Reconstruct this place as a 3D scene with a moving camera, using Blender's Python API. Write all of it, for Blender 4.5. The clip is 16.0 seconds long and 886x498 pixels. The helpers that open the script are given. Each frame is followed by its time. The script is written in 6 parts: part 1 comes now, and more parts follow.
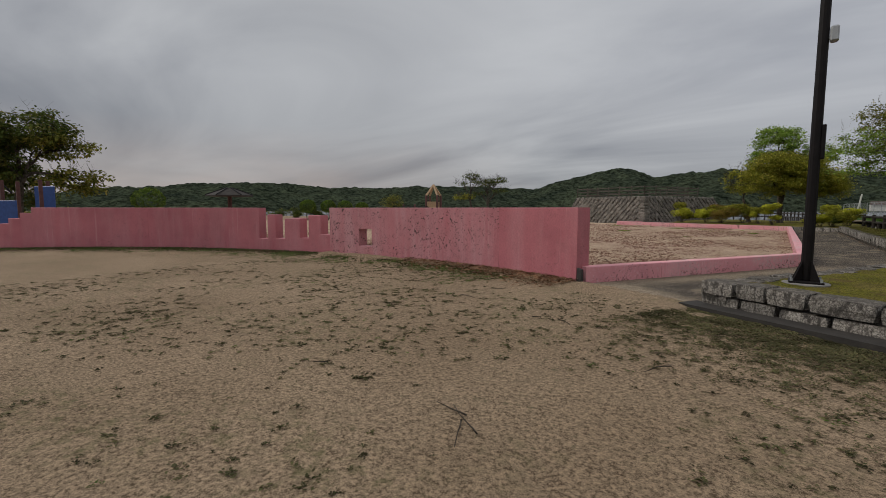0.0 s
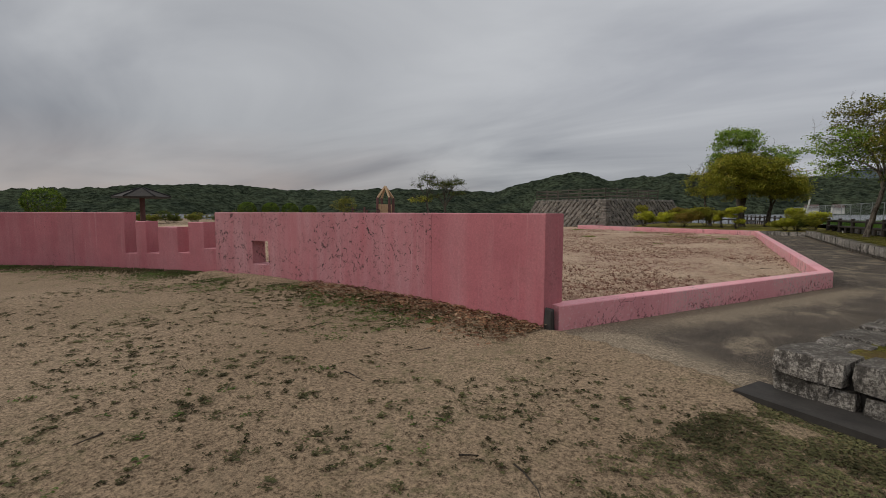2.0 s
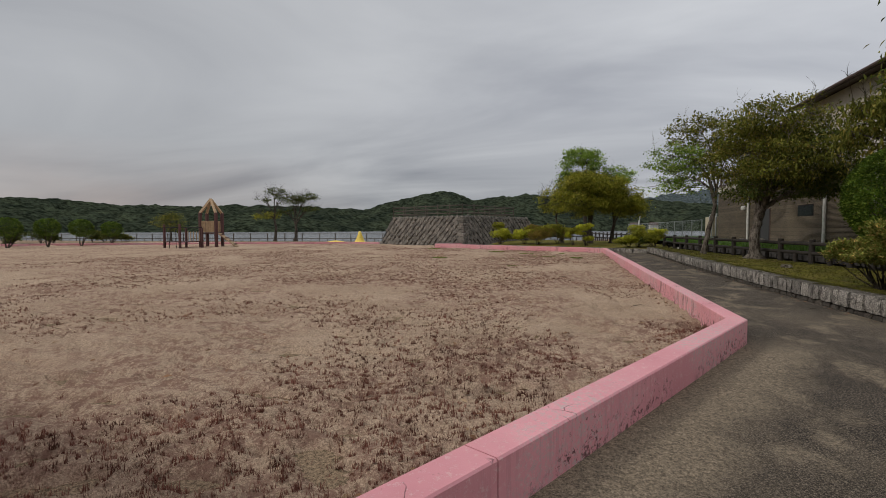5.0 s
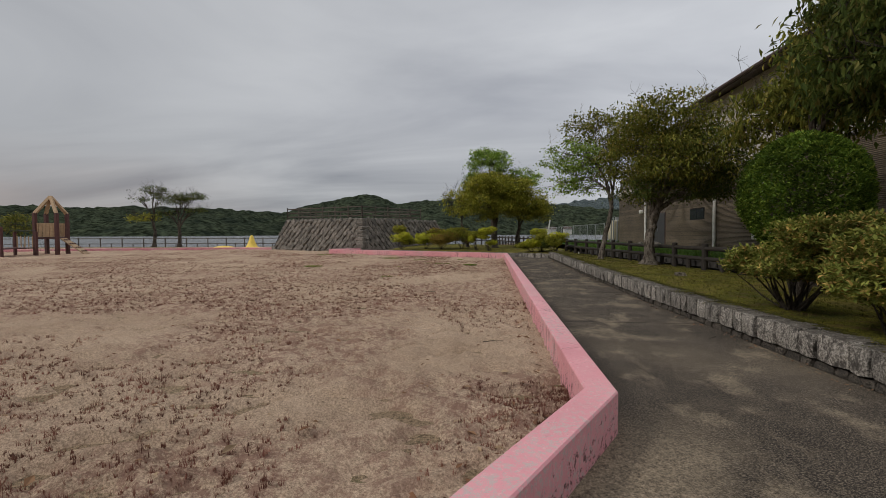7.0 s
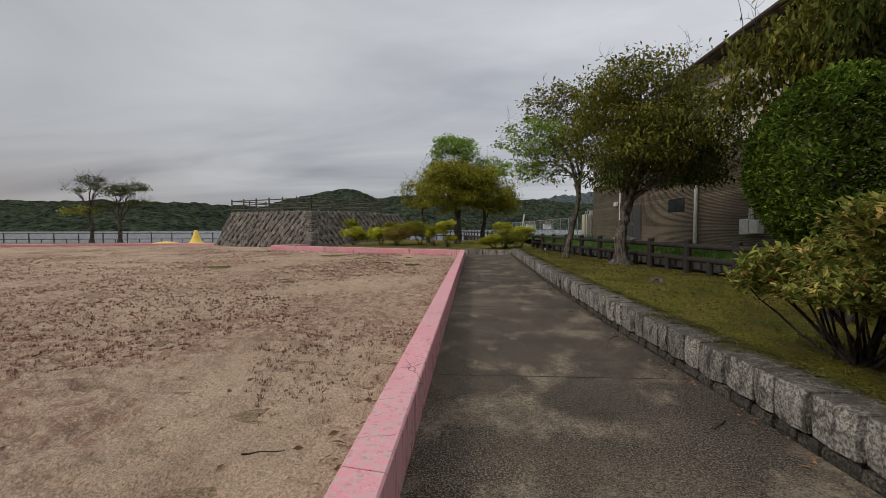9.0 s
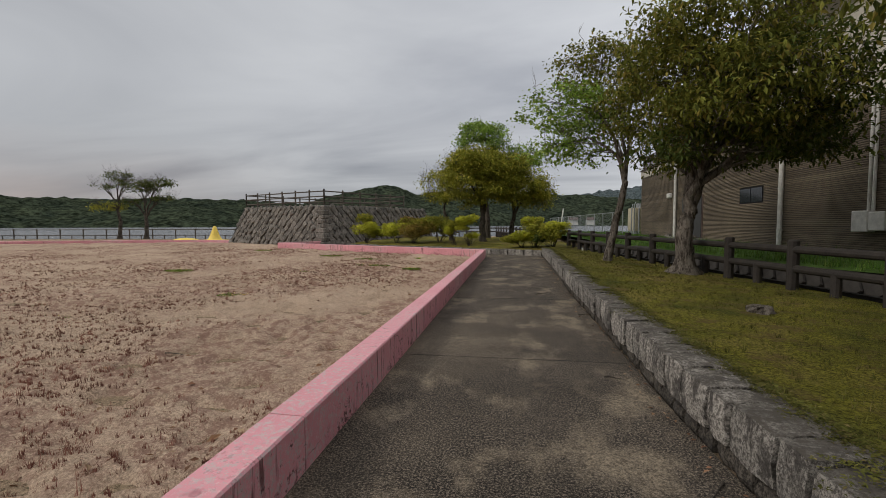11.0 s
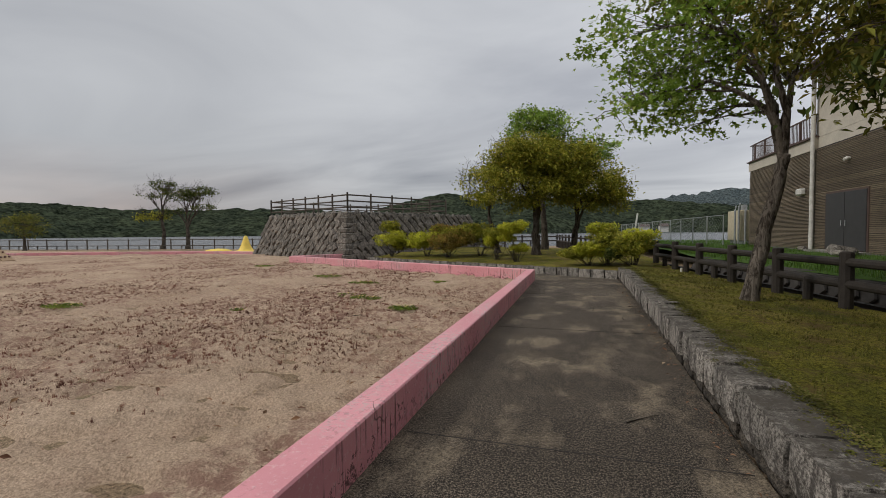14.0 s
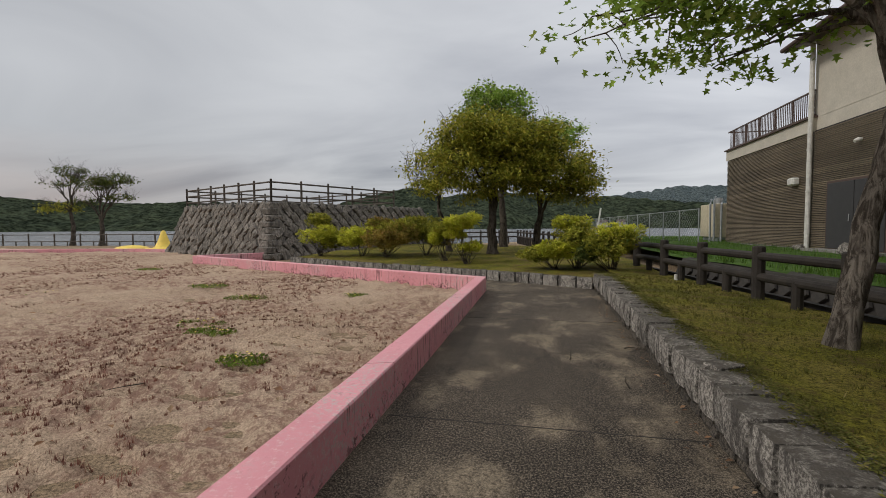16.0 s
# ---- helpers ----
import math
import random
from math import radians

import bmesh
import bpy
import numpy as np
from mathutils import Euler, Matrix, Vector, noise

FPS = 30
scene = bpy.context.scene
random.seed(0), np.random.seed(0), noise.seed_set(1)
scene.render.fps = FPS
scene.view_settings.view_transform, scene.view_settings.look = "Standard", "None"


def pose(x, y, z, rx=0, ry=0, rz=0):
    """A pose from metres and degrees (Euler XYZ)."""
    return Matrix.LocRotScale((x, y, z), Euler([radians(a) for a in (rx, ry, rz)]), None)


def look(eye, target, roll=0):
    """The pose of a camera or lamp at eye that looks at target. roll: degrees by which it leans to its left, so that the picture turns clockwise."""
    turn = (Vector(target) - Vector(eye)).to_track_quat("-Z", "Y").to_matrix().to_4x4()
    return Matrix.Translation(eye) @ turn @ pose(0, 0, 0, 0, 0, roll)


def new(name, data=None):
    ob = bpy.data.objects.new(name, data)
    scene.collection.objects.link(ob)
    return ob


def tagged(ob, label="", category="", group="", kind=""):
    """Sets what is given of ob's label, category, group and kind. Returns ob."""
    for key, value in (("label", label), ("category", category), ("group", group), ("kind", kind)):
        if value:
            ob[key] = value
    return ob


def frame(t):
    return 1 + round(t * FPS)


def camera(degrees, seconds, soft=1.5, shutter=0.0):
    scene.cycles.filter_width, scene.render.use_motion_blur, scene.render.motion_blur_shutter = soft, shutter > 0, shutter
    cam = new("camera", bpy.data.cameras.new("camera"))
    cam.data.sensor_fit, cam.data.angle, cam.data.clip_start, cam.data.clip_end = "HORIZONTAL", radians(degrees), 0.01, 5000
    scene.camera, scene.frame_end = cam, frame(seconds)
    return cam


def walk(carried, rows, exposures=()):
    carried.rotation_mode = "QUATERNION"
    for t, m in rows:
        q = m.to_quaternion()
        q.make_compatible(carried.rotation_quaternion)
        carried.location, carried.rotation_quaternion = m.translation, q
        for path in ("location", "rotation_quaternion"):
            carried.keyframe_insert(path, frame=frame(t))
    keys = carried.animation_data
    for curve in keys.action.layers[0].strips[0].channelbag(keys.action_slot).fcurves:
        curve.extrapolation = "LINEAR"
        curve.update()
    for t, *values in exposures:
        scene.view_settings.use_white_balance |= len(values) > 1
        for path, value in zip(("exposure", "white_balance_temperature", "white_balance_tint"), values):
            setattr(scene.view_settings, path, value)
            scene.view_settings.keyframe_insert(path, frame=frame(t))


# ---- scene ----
import itertools

cam = camera(89.4, 16.0, soft=0.7)
METRES, EYE, TILT, LEAN, TURN = 28.8, 1.5, -0.6, -0.13, 36.8
ROWS = [
    (0.0, 0.0, 0.0, 0.0, -0.0, -4.53, 0.06),
    (0.5, 0.0067, 0.0304, 0.0006, -1.85, -4.47, 0.07),
    (1.0, 0.0146, 0.0585, 0.0016, -3.88, -4.31, 0.06),
    (1.5, 0.0227, 0.0885, 0.0022, -4.83, -4.35, 0.07),
    (2.0, 0.0309, 0.1164, 0.003, -4.95, -4.19, 0.13),
    (2.5, 0.0394, 0.1463, 0.0029, -5.29, -3.67, 0.26),
    (3.0, 0.0525, 0.1725, 0.0038, -6.7, -2.54, 0.38),
    (3.5, 0.067, 0.2, 0.0042, -10.13, -1.91, 0.44),
    (4.0, 0.0856, 0.2223, 0.0045, -14.96, -1.7, 0.42),
    (6.5, 0.204, 0.3155, 0.0036, -27.54, -2.12, 0.55),
    (7.0, 0.2336, 0.3284, 0.0042, -30.77, -1.61, 0.56),
    (7.5, 0.2612, 0.3445, 0.0042, -33.1, -1.25, 0.55),
    (8.0, 0.2893, 0.3603, 0.0039, -33.44, -1.53, 0.55),
    (10.5, 0.4147, 0.453, 0.002, -29.98, -2.82, 0.55),
    (11.0, 0.4373, 0.4753, 0.0027, -27.98, -2.73, 0.56),
    (11.5, 0.456, 0.5006, 0.0027, -25.88, -2.9, 0.58),
    (12.0, 0.477, 0.5257, 0.0032, -22.91, -2.67, 0.6),
    (12.5, 0.4943, 0.5533, 0.0035, -20.13, -2.71, 0.69),
    (13.0, 0.5151, 0.5784, 0.004, -18.13, -2.42, 0.74),
    (13.5, 0.5343, 0.605, 0.0046, -18.4, -1.94, 0.79),
    (14.0, 0.5565, 0.6286, 0.0059, -20.06, -1.65, 0.81),
    (14.5, 0.5756, 0.654, 0.0061, -21.58, -1.33, 0.76),
    (15.0, 0.5954, 0.6791, 0.0063, -22.39, -1.52, 0.72),
    (15.5, 0.6123, 0.7066, 0.0061, -23.35, -2.1, 0.68),
    (16.0, 0.6314, 0.733, 0.0062, -24.73, -2.34, 0.67),
]
walk(cam, [(t, pose(0, 0, EYE, TILT, LEAN, TURN) @ pose(METRES * x, METRES * y, METRES * z, 90 + pitch, roll, yaw)) for t, x, y, z, yaw, pitch, roll in ROWS],
     [(0.0, -0.26), (3.5, -0.20), (7.0, -0.18), (8.0, -0.12), (11.0, -0.08), (12.5, -0.10), (14.5, 0.0), (16.0, 0.06)])

# ---- world, sun, exposure ----
def build_world():
    w = bpy.data.worlds.new("overcast_sky")
    scene.world = w
    w.use_nodes = True
    nt = w.node_tree
    nt.nodes.clear()
    N = nt.nodes.new
    L = nt.links.new
    out = N("ShaderNodeOutputWorld")
    sky = N("ShaderNodeTexSky")
    sky.sky_type, sky.sun_disc = "NISHITA", False
    sky.sun_elevation, sky.sun_rotation = radians(37), radians(246.5)
    b_sky = N("ShaderNodeBackground")
    b_sky.inputs["Strength"].default_value = 0.05
    L(sky.outputs[0], b_sky.inputs["Color"])
    tc = N("ShaderNodeTexCoord")
    sep = N("ShaderNodeSeparateXYZ")
    L(tc.outputs["Generated"], sep.inputs[0])
    add = N("ShaderNodeMath"); add.operation = "ADD"; add.inputs[1].default_value = 0.16
    ab = N("ShaderNodeMath"); ab.operation = "ABSOLUTE"
    L(sep.outputs["Z"], ab.inputs[0]); L(ab.outputs[0], add.inputs[0])
    comb = N("ShaderNodeCombineXYZ")
    for a in ("X", "Y"):
        d = N("ShaderNodeMath"); d.operation = "DIVIDE"
        L(sep.outputs[a], d.inputs[0]); L(add.outputs[0], d.inputs[1]); L(d.outputs[0], comb.inputs[a])
    mp = N("ShaderNodeMapping")
    mp.inputs["Rotation"].default_value = (0, 0, radians(38))
    mp.inputs["Scale"].default_value = (0.52, 1.0, 1)
    L(comb.outputs[0], mp.inputs[0])
    n1 = N("ShaderNodeTexNoise"); n1.inputs["Scale"].default_value = 0.85; n1.inputs["Detail"].default_value = 6
    n1.inputs["Roughness"].default_value = 0.5; n1.inputs["Distortion"].default_value = 0.6
    L(mp.outputs[0], n1.inputs["Vector"])
    ramp = N("ShaderNodeValToRGB")
    e = ramp.color_ramp.elements
    e[0].position, e[0].color = 0.30, (0.330, 0.345, 0.385, 1)
    e[1].position, e[1].color = 0.68, (0.645, 0.66, 0.685, 1)
    L(n1.outputs["Fac"], ramp.inputs[0])
    # paler rim above the far hills, brighter cover overhead
    rim = N("ShaderNodeValToRGB")
    r = rim.color_ramp.elements
    r[0].position, r[0].color = 0.035, (1, 1, 1, 1)
    r[1].position, r[1].color = 0.17, (0, 0, 0, 1)
    L(sep.outputs["Z"], rim.inputs[0])
    n2 = N("ShaderNodeTexNoise"); n2.inputs["Scale"].default_value = 1.6; n2.inputs["Detail"].default_value = 3
    L(mp.outputs[0], n2.inputs["Vector"])
    rm = N("ShaderNodeMath"); rm.operation = "MULTIPLY"
    west = N("ShaderNodeMapRange")
    west.inputs["From Min"].default_value, west.inputs["From Max"].default_value = -0.42, -0.80
    L(sep.outputs["X"], west.inputs["Value"])
    rw = N("ShaderNodeMath"); rw.operation = "MULTIPLY"
    L(rim.outputs[0], rw.inputs[0]); L(west.outputs[0], rw.inputs[1])
    L(rw.outputs[0], rm.inputs[0]); L(n2.outputs["Fac"], rm.inputs[1])
    mix1 = N("ShaderNodeMixRGB"); mix1.inputs[2].default_value = (0.78, 0.655, 0.61, 1)
    L(rm.outputs[0], mix1.inputs[0]); L(ramp.outputs[0], mix1.inputs[1])
    top = N("ShaderNodeMapRange")
    top.inputs["From Min"].default_value, top.inputs["From Max"].default_value = 0.45, 1.0
    top.inputs["To Min"].default_value, top.inputs["To Max"].default_value = 1.0, 1.75
    L(sep.outputs["Z"], top.inputs["Value"])
    # thinner cloud towards the east
    east = N("ShaderNodeMapRange")
    east.inputs["From Min"].default_value, east.inputs["From Max"].default_value = -0.7, 0.5
    east.inputs["To Min"].default_value, east.inputs["To Max"].default_value = 0.92, 1.46
    L(sep.outputs["X"], east.inputs["Value"])
    tm = N("ShaderNodeMath"); tm.operation = "MULTIPLY"
    L(top.outputs[0], tm.inputs[0]); L(east.outputs[0], tm.inputs[1])
    low = N("ShaderNodeMapRange")
    low.inputs["From Min"].default_value, low.inputs["From Max"].default_value = 0.02, 0.26
    low.inputs["To Min"].default_value, low.inputs["To Max"].default_value = 0.72, 1.0
    L(sep.outputs["Z"], low.inputs["Value"])
    tl = N("ShaderNodeMath"); tl.operation = "MULTIPLY"
    L(tm.outputs[0], tl.inputs[0]); L(low.outputs[0], tl.inputs[1])
    b_cl = N("ShaderNodeBackground")
    L(mix1.outputs[0], b_cl.inputs["Color"]); L(tl.outputs[0], b_cl.inputs["Strength"])
    ms = N("ShaderNodeMixShader"); ms.inputs[0].default_value = 0.92
    L(b_sky.outputs[0], ms.inputs[1]); L(b_cl.outputs[0], ms.inputs[2]); L(ms.outputs[0], out.inputs[0])


build_world()
sun = new("sun", bpy.data.lights.new("sun", "SUN"))
sun.data.energy, sun.data.angle, sun.data.color = 1.5, radians(11), (1.0, 0.96, 0.9)
sun.matrix_world = look((0, 0, 38), (46, 20, 0))


# ---- materials ----
def mat_new(name, rough=0.8, metal=0.0, spec=0.3):
    m = bpy.data.materials.new(name)
    m.use_nodes = True
    b = m.node_tree.nodes["Principled BSDF"]
    b.inputs["Roughness"].default_value = rough
    b.inputs["Metallic"].default_value = metal
    b.inputs["Specular IOR Level"].default_value = spec
    return m, m.node_tree, b


def nz(nt, scale, detail=4, rough=0.55, stretch=None, kind="Object", dist=0.0):
    tc = nt.nodes.new("ShaderNodeNewGeometry" if kind == "Position" else "ShaderNodeTexCoord")
    n = nt.nodes.new("ShaderNodeTexNoise")
    n.inputs["Scale"].default_value, n.inputs["Detail"].default_value = scale, detail
    n.inputs["Roughness"].default_value, n.inputs["Distortion"].default_value = rough, dist
    if stretch:
        mp = nt.nodes.new("ShaderNodeMapping")
        mp.inputs["Scale"].default_value = stretch
        nt.links.new(tc.outputs[kind], mp.inputs[0]); nt.links.new(mp.outputs[0], n.inputs["Vector"])
    else:
        nt.links.new(tc.outputs[kind], n.inputs["Vector"])
    return n.outputs["Fac"]


def ramp(nt, fac, *stops):
    r = nt.nodes.new("ShaderNodeValToRGB")
    els = r.color_ramp.elements
    while len(els) < len(stops):
        els.new(0.5)
    for el, (p, c) in zip(els, stops):
        el.position = p
        el.color = (c, c, c, 1) if isinstance(c, (int, float)) else (*c, 1)
    nt.links.new(fac, r.inputs[0])
    return r.outputs[0]


def mixc(nt, fac, a, b, mode="MIX"):
    m = nt.nodes.new("ShaderNodeMixRGB")
    m.blend_type = mode
    for k, v in ((0, fac), (1, a), (2, b)):
        if isinstance(v, (int, float)):
            m.inputs[k].default_value = v
        elif isinstance(v, tuple):
            m.inputs[k].default_value = (*v, 1)
        else:
            nt.links.new(v, m.inputs[k])
    return m.outputs[0]


def mul(nt, a, b, op="MULTIPLY"):
    m = nt.nodes.new("ShaderNodeMath")
    m.operation = op
    for k, v in ((0, a), (1, b)):
        if isinstance(v, (int, float)):
            m.inputs[k].default_value = v
        else:
            nt.links.new(v, m.inputs[k])
    return m.outputs[0]


def bump(nt, b, height, strength=0.5, dist=0.02):
    n = nt.nodes.new("ShaderNodeBump")
    n.inputs["Strength"].default_value, n.inputs["Distance"].default_value = strength, dist
    nt.links.new(height, n.inputs["Height"])
    nt.links.new(n.outputs[0], b.inputs["Normal"])


def col(nt, b, c):
    nt.links.new(c, b.inputs["Base Color"])


def obj_rand(nt):
    return nt.nodes.new("ShaderNodeObjectInfo").outputs["Random"]


def isl_rand(nt):
    return nt.nodes.new("ShaderNodeNewGeometry").outputs["Random Per Island"]


def along(nt, n, c):
    """How far the place lies beyond a line of the plan: n . p - c."""
    d = nt.nodes.new("ShaderNodeVectorMath")
    d.operation = "DOT_PRODUCT"
    d.inputs[1].default_value = n
    nt.links.new(nt.nodes.new("ShaderNodeNewGeometry").outputs["Position"], d.inputs[0])
    return mul(nt, d.outputs["Value"], c, "SUBTRACT")


def mat_dirt():
    m, nt, b = mat_new("compacted_dirt", 0.95, spec=0.1)
    big = ramp(nt, nz(nt, 0.35, 5), (0.3, (0.23, 0.165, 0.105)), (0.7, (0.315, 0.233, 0.154)))
    gr = ramp(nt, nz(nt, 34, 5, 0.9), (0.40, (0.30, 0.27, 0.24)), (0.50, 0.92), (0.60, (1.48, 1.45, 1.40)))
    c = mixc(nt, 1.0, big, gr, "MULTIPLY")
    st = ramp(nt, nz(nt, 1.7, 7, 0.75, dist=0.6), (0.55, 0.0), (0.66, 0.5))
    c = mixc(nt, st, c, (0.26, 0.195, 0.125))
    dots = mul(nt, ramp(nt, nz(nt, 11, 5, 0.7), (0.60, 0.0), (0.66, 0.8)), ramp(nt, nz(nt, 0.9, 3), (0.42, 0.1), (0.6, 1.0)))
    c = mixc(nt, dots, c, (0.095, 0.085, 0.045))
    gm = mul(nt, ramp(nt, nz(nt, 0.5, 4), (0.5, 0.0), (0.60, 1.0)), ramp(nt, nz(nt, 7, 6, 0.75), (0.50, 0.0), (0.62, 0.6)))
    c = mixc(nt, gm, c, (0.11, 0.105, 0.045))
    col(nt, b, c)
    bump(nt, b, mixc(nt, 0.5, nz(nt, 38, 5, 0.8), nz(nt, 9, 5, 0.7)), 1.0, 0.03)
    return m


def mat_sand():
    m, nt, b = mat_new("pale_sand", 0.95, spec=0.1)
    c = ramp(nt, nz(nt, 0.5, 6, 0.65), (0.3, (0.41, 0.302, 0.213)), (0.7, (0.51, 0.386, 0.280)))
    gr = ramp(nt, nz(nt, 55, 4, 0.85), (0.41, (0.62, 0.59, 0.56)), (0.59, (1.26, 1.24, 1.22)))
    c = mixc(nt, 0.95, c, gr, "MULTIPLY")
    red = mul(nt, ramp(nt, nz(nt, 0.30, 4, dist=0.5), (0.42, 0.0), (0.54, 1.0)), ramp(nt, nz(nt, 6, 7, 0.85), (0.46, 0.0), (0.56, 0.8)))
    c = mixc(nt, red, c, (0.22, 0.120, 0.090))
    twig = ramp(nt, nz(nt, 11, 6, 0.8, stretch=(0.5, 1.4, 1)), (0.66, 0.0), (0.70, 0.6))
    c = mixc(nt, twig, c, (0.15, 0.105, 0.075))
    col(nt, b, c)
    bump(nt, b, mixc(nt, 0.75, nz(nt, 40, 4, 0.75), nz(nt, 7, 4, 0.6)), 1.0, 0.10)
    return m


def mat_asphalt():
    m, nt, b = mat_new("weathered_asphalt", 0.9, spec=0.2)
    sp = ramp(nt, nz(nt, 70, 4, 0.9), (0.42, (0.013, 0.010, 0.007)), (0.50, (0.045, 0.035, 0.026)), (0.60, (0.27, 0.22, 0.165)))
    big = ramp(nt, nz(nt, 0.9, 6, 0.65), (0.3, 0.65), (0.7, 1.1))
    c = mixc(nt, 1.0, sp, big, "MULTIPLY")
    dust = ramp(nt, nz(nt, 1.5, 5, 0.6, stretch=(1.1, 0.7, 1)), (0.51, 0.0), (0.64, 0.68))
    wide = ramp(nt, nz(nt, 0.33, 4, 0.6), (0.52, 0.0), (0.74, 0.5))
    # sand trodden in from the yard, and blown along the low wall's first stretch
    wob = mul(nt, nz(nt, 1.6, 6, 0.75), 1.0)
    spill = ramp(nt, mul(nt, along(nt, (0.663, 0.749, 0), 4.818), wob, "SUBTRACT"), (0.0, 1.0), (0.40, 0.0))
    drift = mul(nt, ramp(nt, mul(nt, along(nt, (0.86, -0.511, 0), -7.10), wob, "SUBTRACT"), (0.0, 0.75), (0.4, 0.0)),
                ramp(nt, along(nt, (0, 1, 0), 14.6), (0.0, 1.0), (1.0, 0.0)))
    gr = ramp(nt, nz(nt, 38, 5, 0.9), (0.41, (0.11, 0.085, 0.056)), (0.59, (0.45, 0.355, 0.245)))
    f = mul(nt, mul(nt, dust, wide, "MAXIMUM"), mul(nt, spill, drift, "MAXIMUM"), "MAXIMUM")
    f = mul(nt, f, ramp(nt, nz(nt, 45, 5, 0.9), (0.40, 0.40), (0.54, 1.0)))
    c = mixc(nt, f, c, gr)
    col(nt, b, c)
    bump(nt, b, nz(nt, 75, 4, 0.9), 0.6, 0.015)
    return m


def mat_pink(name, worn):
    m, nt, b = mat_new(name, 0.62, spec=0.35)
    c = ramp(nt, nz(nt, 0.9, 5, 0.6), (0.3, (0.39, 0.118, 0.136)), (0.7, (0.50, 0.160, 0.180)))
    # sun-bleached clouds and runs down the face
    runs = ramp(nt, nz(nt, 1.0, 5, 0.65, stretch=(2.2, 2.2, 0.30)), (0.46 - 0.14 * worn, 0.0), (0.72, 0.25 + 0.60 * worn))
    c = mixc(nt, runs, c, (0.54, 0.295, 0.305))
    drip = ramp(nt, nz(nt, 1.0, 3, 0.6, stretch=(13, 13, 0.35)), (0.62, 0.0), (0.72, 0.22))
    c = mixc(nt, drip, c, (0.66, 0.43, 0.43))
    grime = ramp(nt, nz(nt, 2.3, 7, 0.75), (0.55, 0.0), (0.72, 0.35))
    c = mixc(nt, grime, c, (0.30, 0.115, 0.120))
    fine = ramp(nt, nz(nt, 30, 5, 0.75), (0.34, 0.84), (0.66, 1.10))
    c = mixc(nt, 1.0, c, fine, "MULTIPLY")
    # flaked chips, small and ragged, in clusters
    area = ramp(nt, nz(nt, 0.80, 2), (0.53 - 0.10 * worn, 0.0), (0.64 - 0.08 * worn, 1.0))
    ragged = nz(nt, 10, 5, 0.78, dist=0.9)
    chip = mul(nt, ramp(nt, ragged, (0.598 - 0.018 * worn, 0.0), (0.606 - 0.018 * worn, 1.0)), area)
    c = mixc(nt, mul(nt, chip, 0.35 + 0.6 * worn), c, (0.030, 0.018, 0.017))
    col(nt, b, c)
    bump(nt, b, mixc(nt, 0.25, nz(nt, 50, 4, 0.7), mixc(nt, 1.0, (1, 1, 1), chip, "SUBTRACT")), 0.4, 0.012)
    return m


def mat_pink_low():
    m, nt, b = mat_new("low_wall_pink_paint", 0.6, spec=0.35)
    c = ramp(nt, nz(nt, 0.9, 4), (0.3, (0.60, 0.245, 0.268)), (0.7, (0.75, 0.335, 0.358)))
    pale = ramp(nt, nz(nt, 20, 6, 0.85), (0.55, 0.0), (0.62, 0.55))
    c = mixc(nt, pale, c, (0.74, 0.52, 0.51))
    # stretches where the paint has flaked to pale concrete
    flake = mul(nt, ramp(nt, nz(nt, 0.45, 3), (0.48, 0.0), (0.58, 1.0)), ramp(nt, nz(nt, 24, 6, 0.85), (0.50, 0.0), (0.56, 0.8)))
    c = mixc(nt, flake, c, (0.50, 0.43, 0.40))
    # dark mould runs and blotches
    run = mul(nt, ramp(nt, nz(nt, 1.0, 3, 0.6, stretch=(26, 26, 1.6)), (0.565, 0.0), (0.62, 0.9)), mul(nt, ramp(nt, nz(nt, 0.9, 5, 0.65), (0.46, 0.0), (0.56, 1.0)), ramp(nt, along(nt, (0, 1, 0), 15.5), (0.0, 0.12), (1.0, 1.0))))
    geo = nt.nodes.new("ShaderNodeNewGeometry")
    sp = nt.nodes.new("ShaderNodeSeparateXYZ")
    nt.links.new(geo.outputs["Normal"], sp.inputs[0])
    side = ramp(nt, sp.outputs["Z"], (0.3, 1.0), (0.8, 0.30))
    c = mixc(nt, mul(nt, run, side), c, (0.13, 0.045, 0.045))
    crk = nt.nodes.new("ShaderNodeTexVoronoi")
    crk.feature = "DISTANCE_TO_EDGE"
    crk.inputs["Scale"].default_value = 2.6
    tc = nt.nodes.new("ShaderNodeTexCoord")
    nn = nt.nodes.new("ShaderNodeTexNoise"); nn.inputs["Scale"].default_value = 5
    nt.links.new(tc.outputs["Object"], nn.inputs["Vector"])
    nt.links.new(mixc(nt, 0.12, tc.outputs["Object"], nn.outputs["Color"]), crk.inputs["Vector"])
    line = mul(nt, ramp(nt, crk.outputs["Distance"], (0.003, 1.0), (0.010, 0.0)), ramp(nt, nz(nt, 1.3, 4), (0.56, 0.0), (0.60, 1.0)))
    c = mixc(nt, mul(nt, line, 0.85), c, (0.09, 0.03, 0.03))
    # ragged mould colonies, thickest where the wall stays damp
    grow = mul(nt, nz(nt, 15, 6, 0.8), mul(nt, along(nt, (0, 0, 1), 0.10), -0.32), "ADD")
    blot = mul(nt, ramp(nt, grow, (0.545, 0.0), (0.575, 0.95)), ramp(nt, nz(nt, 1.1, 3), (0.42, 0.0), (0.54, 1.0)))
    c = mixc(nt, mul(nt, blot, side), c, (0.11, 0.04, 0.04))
    col(nt, b, c)
    bump(nt, b, mixc(nt, 0.5, nz(nt, 60, 4, 0.7), pale), 0.45, 0.01)
    return m


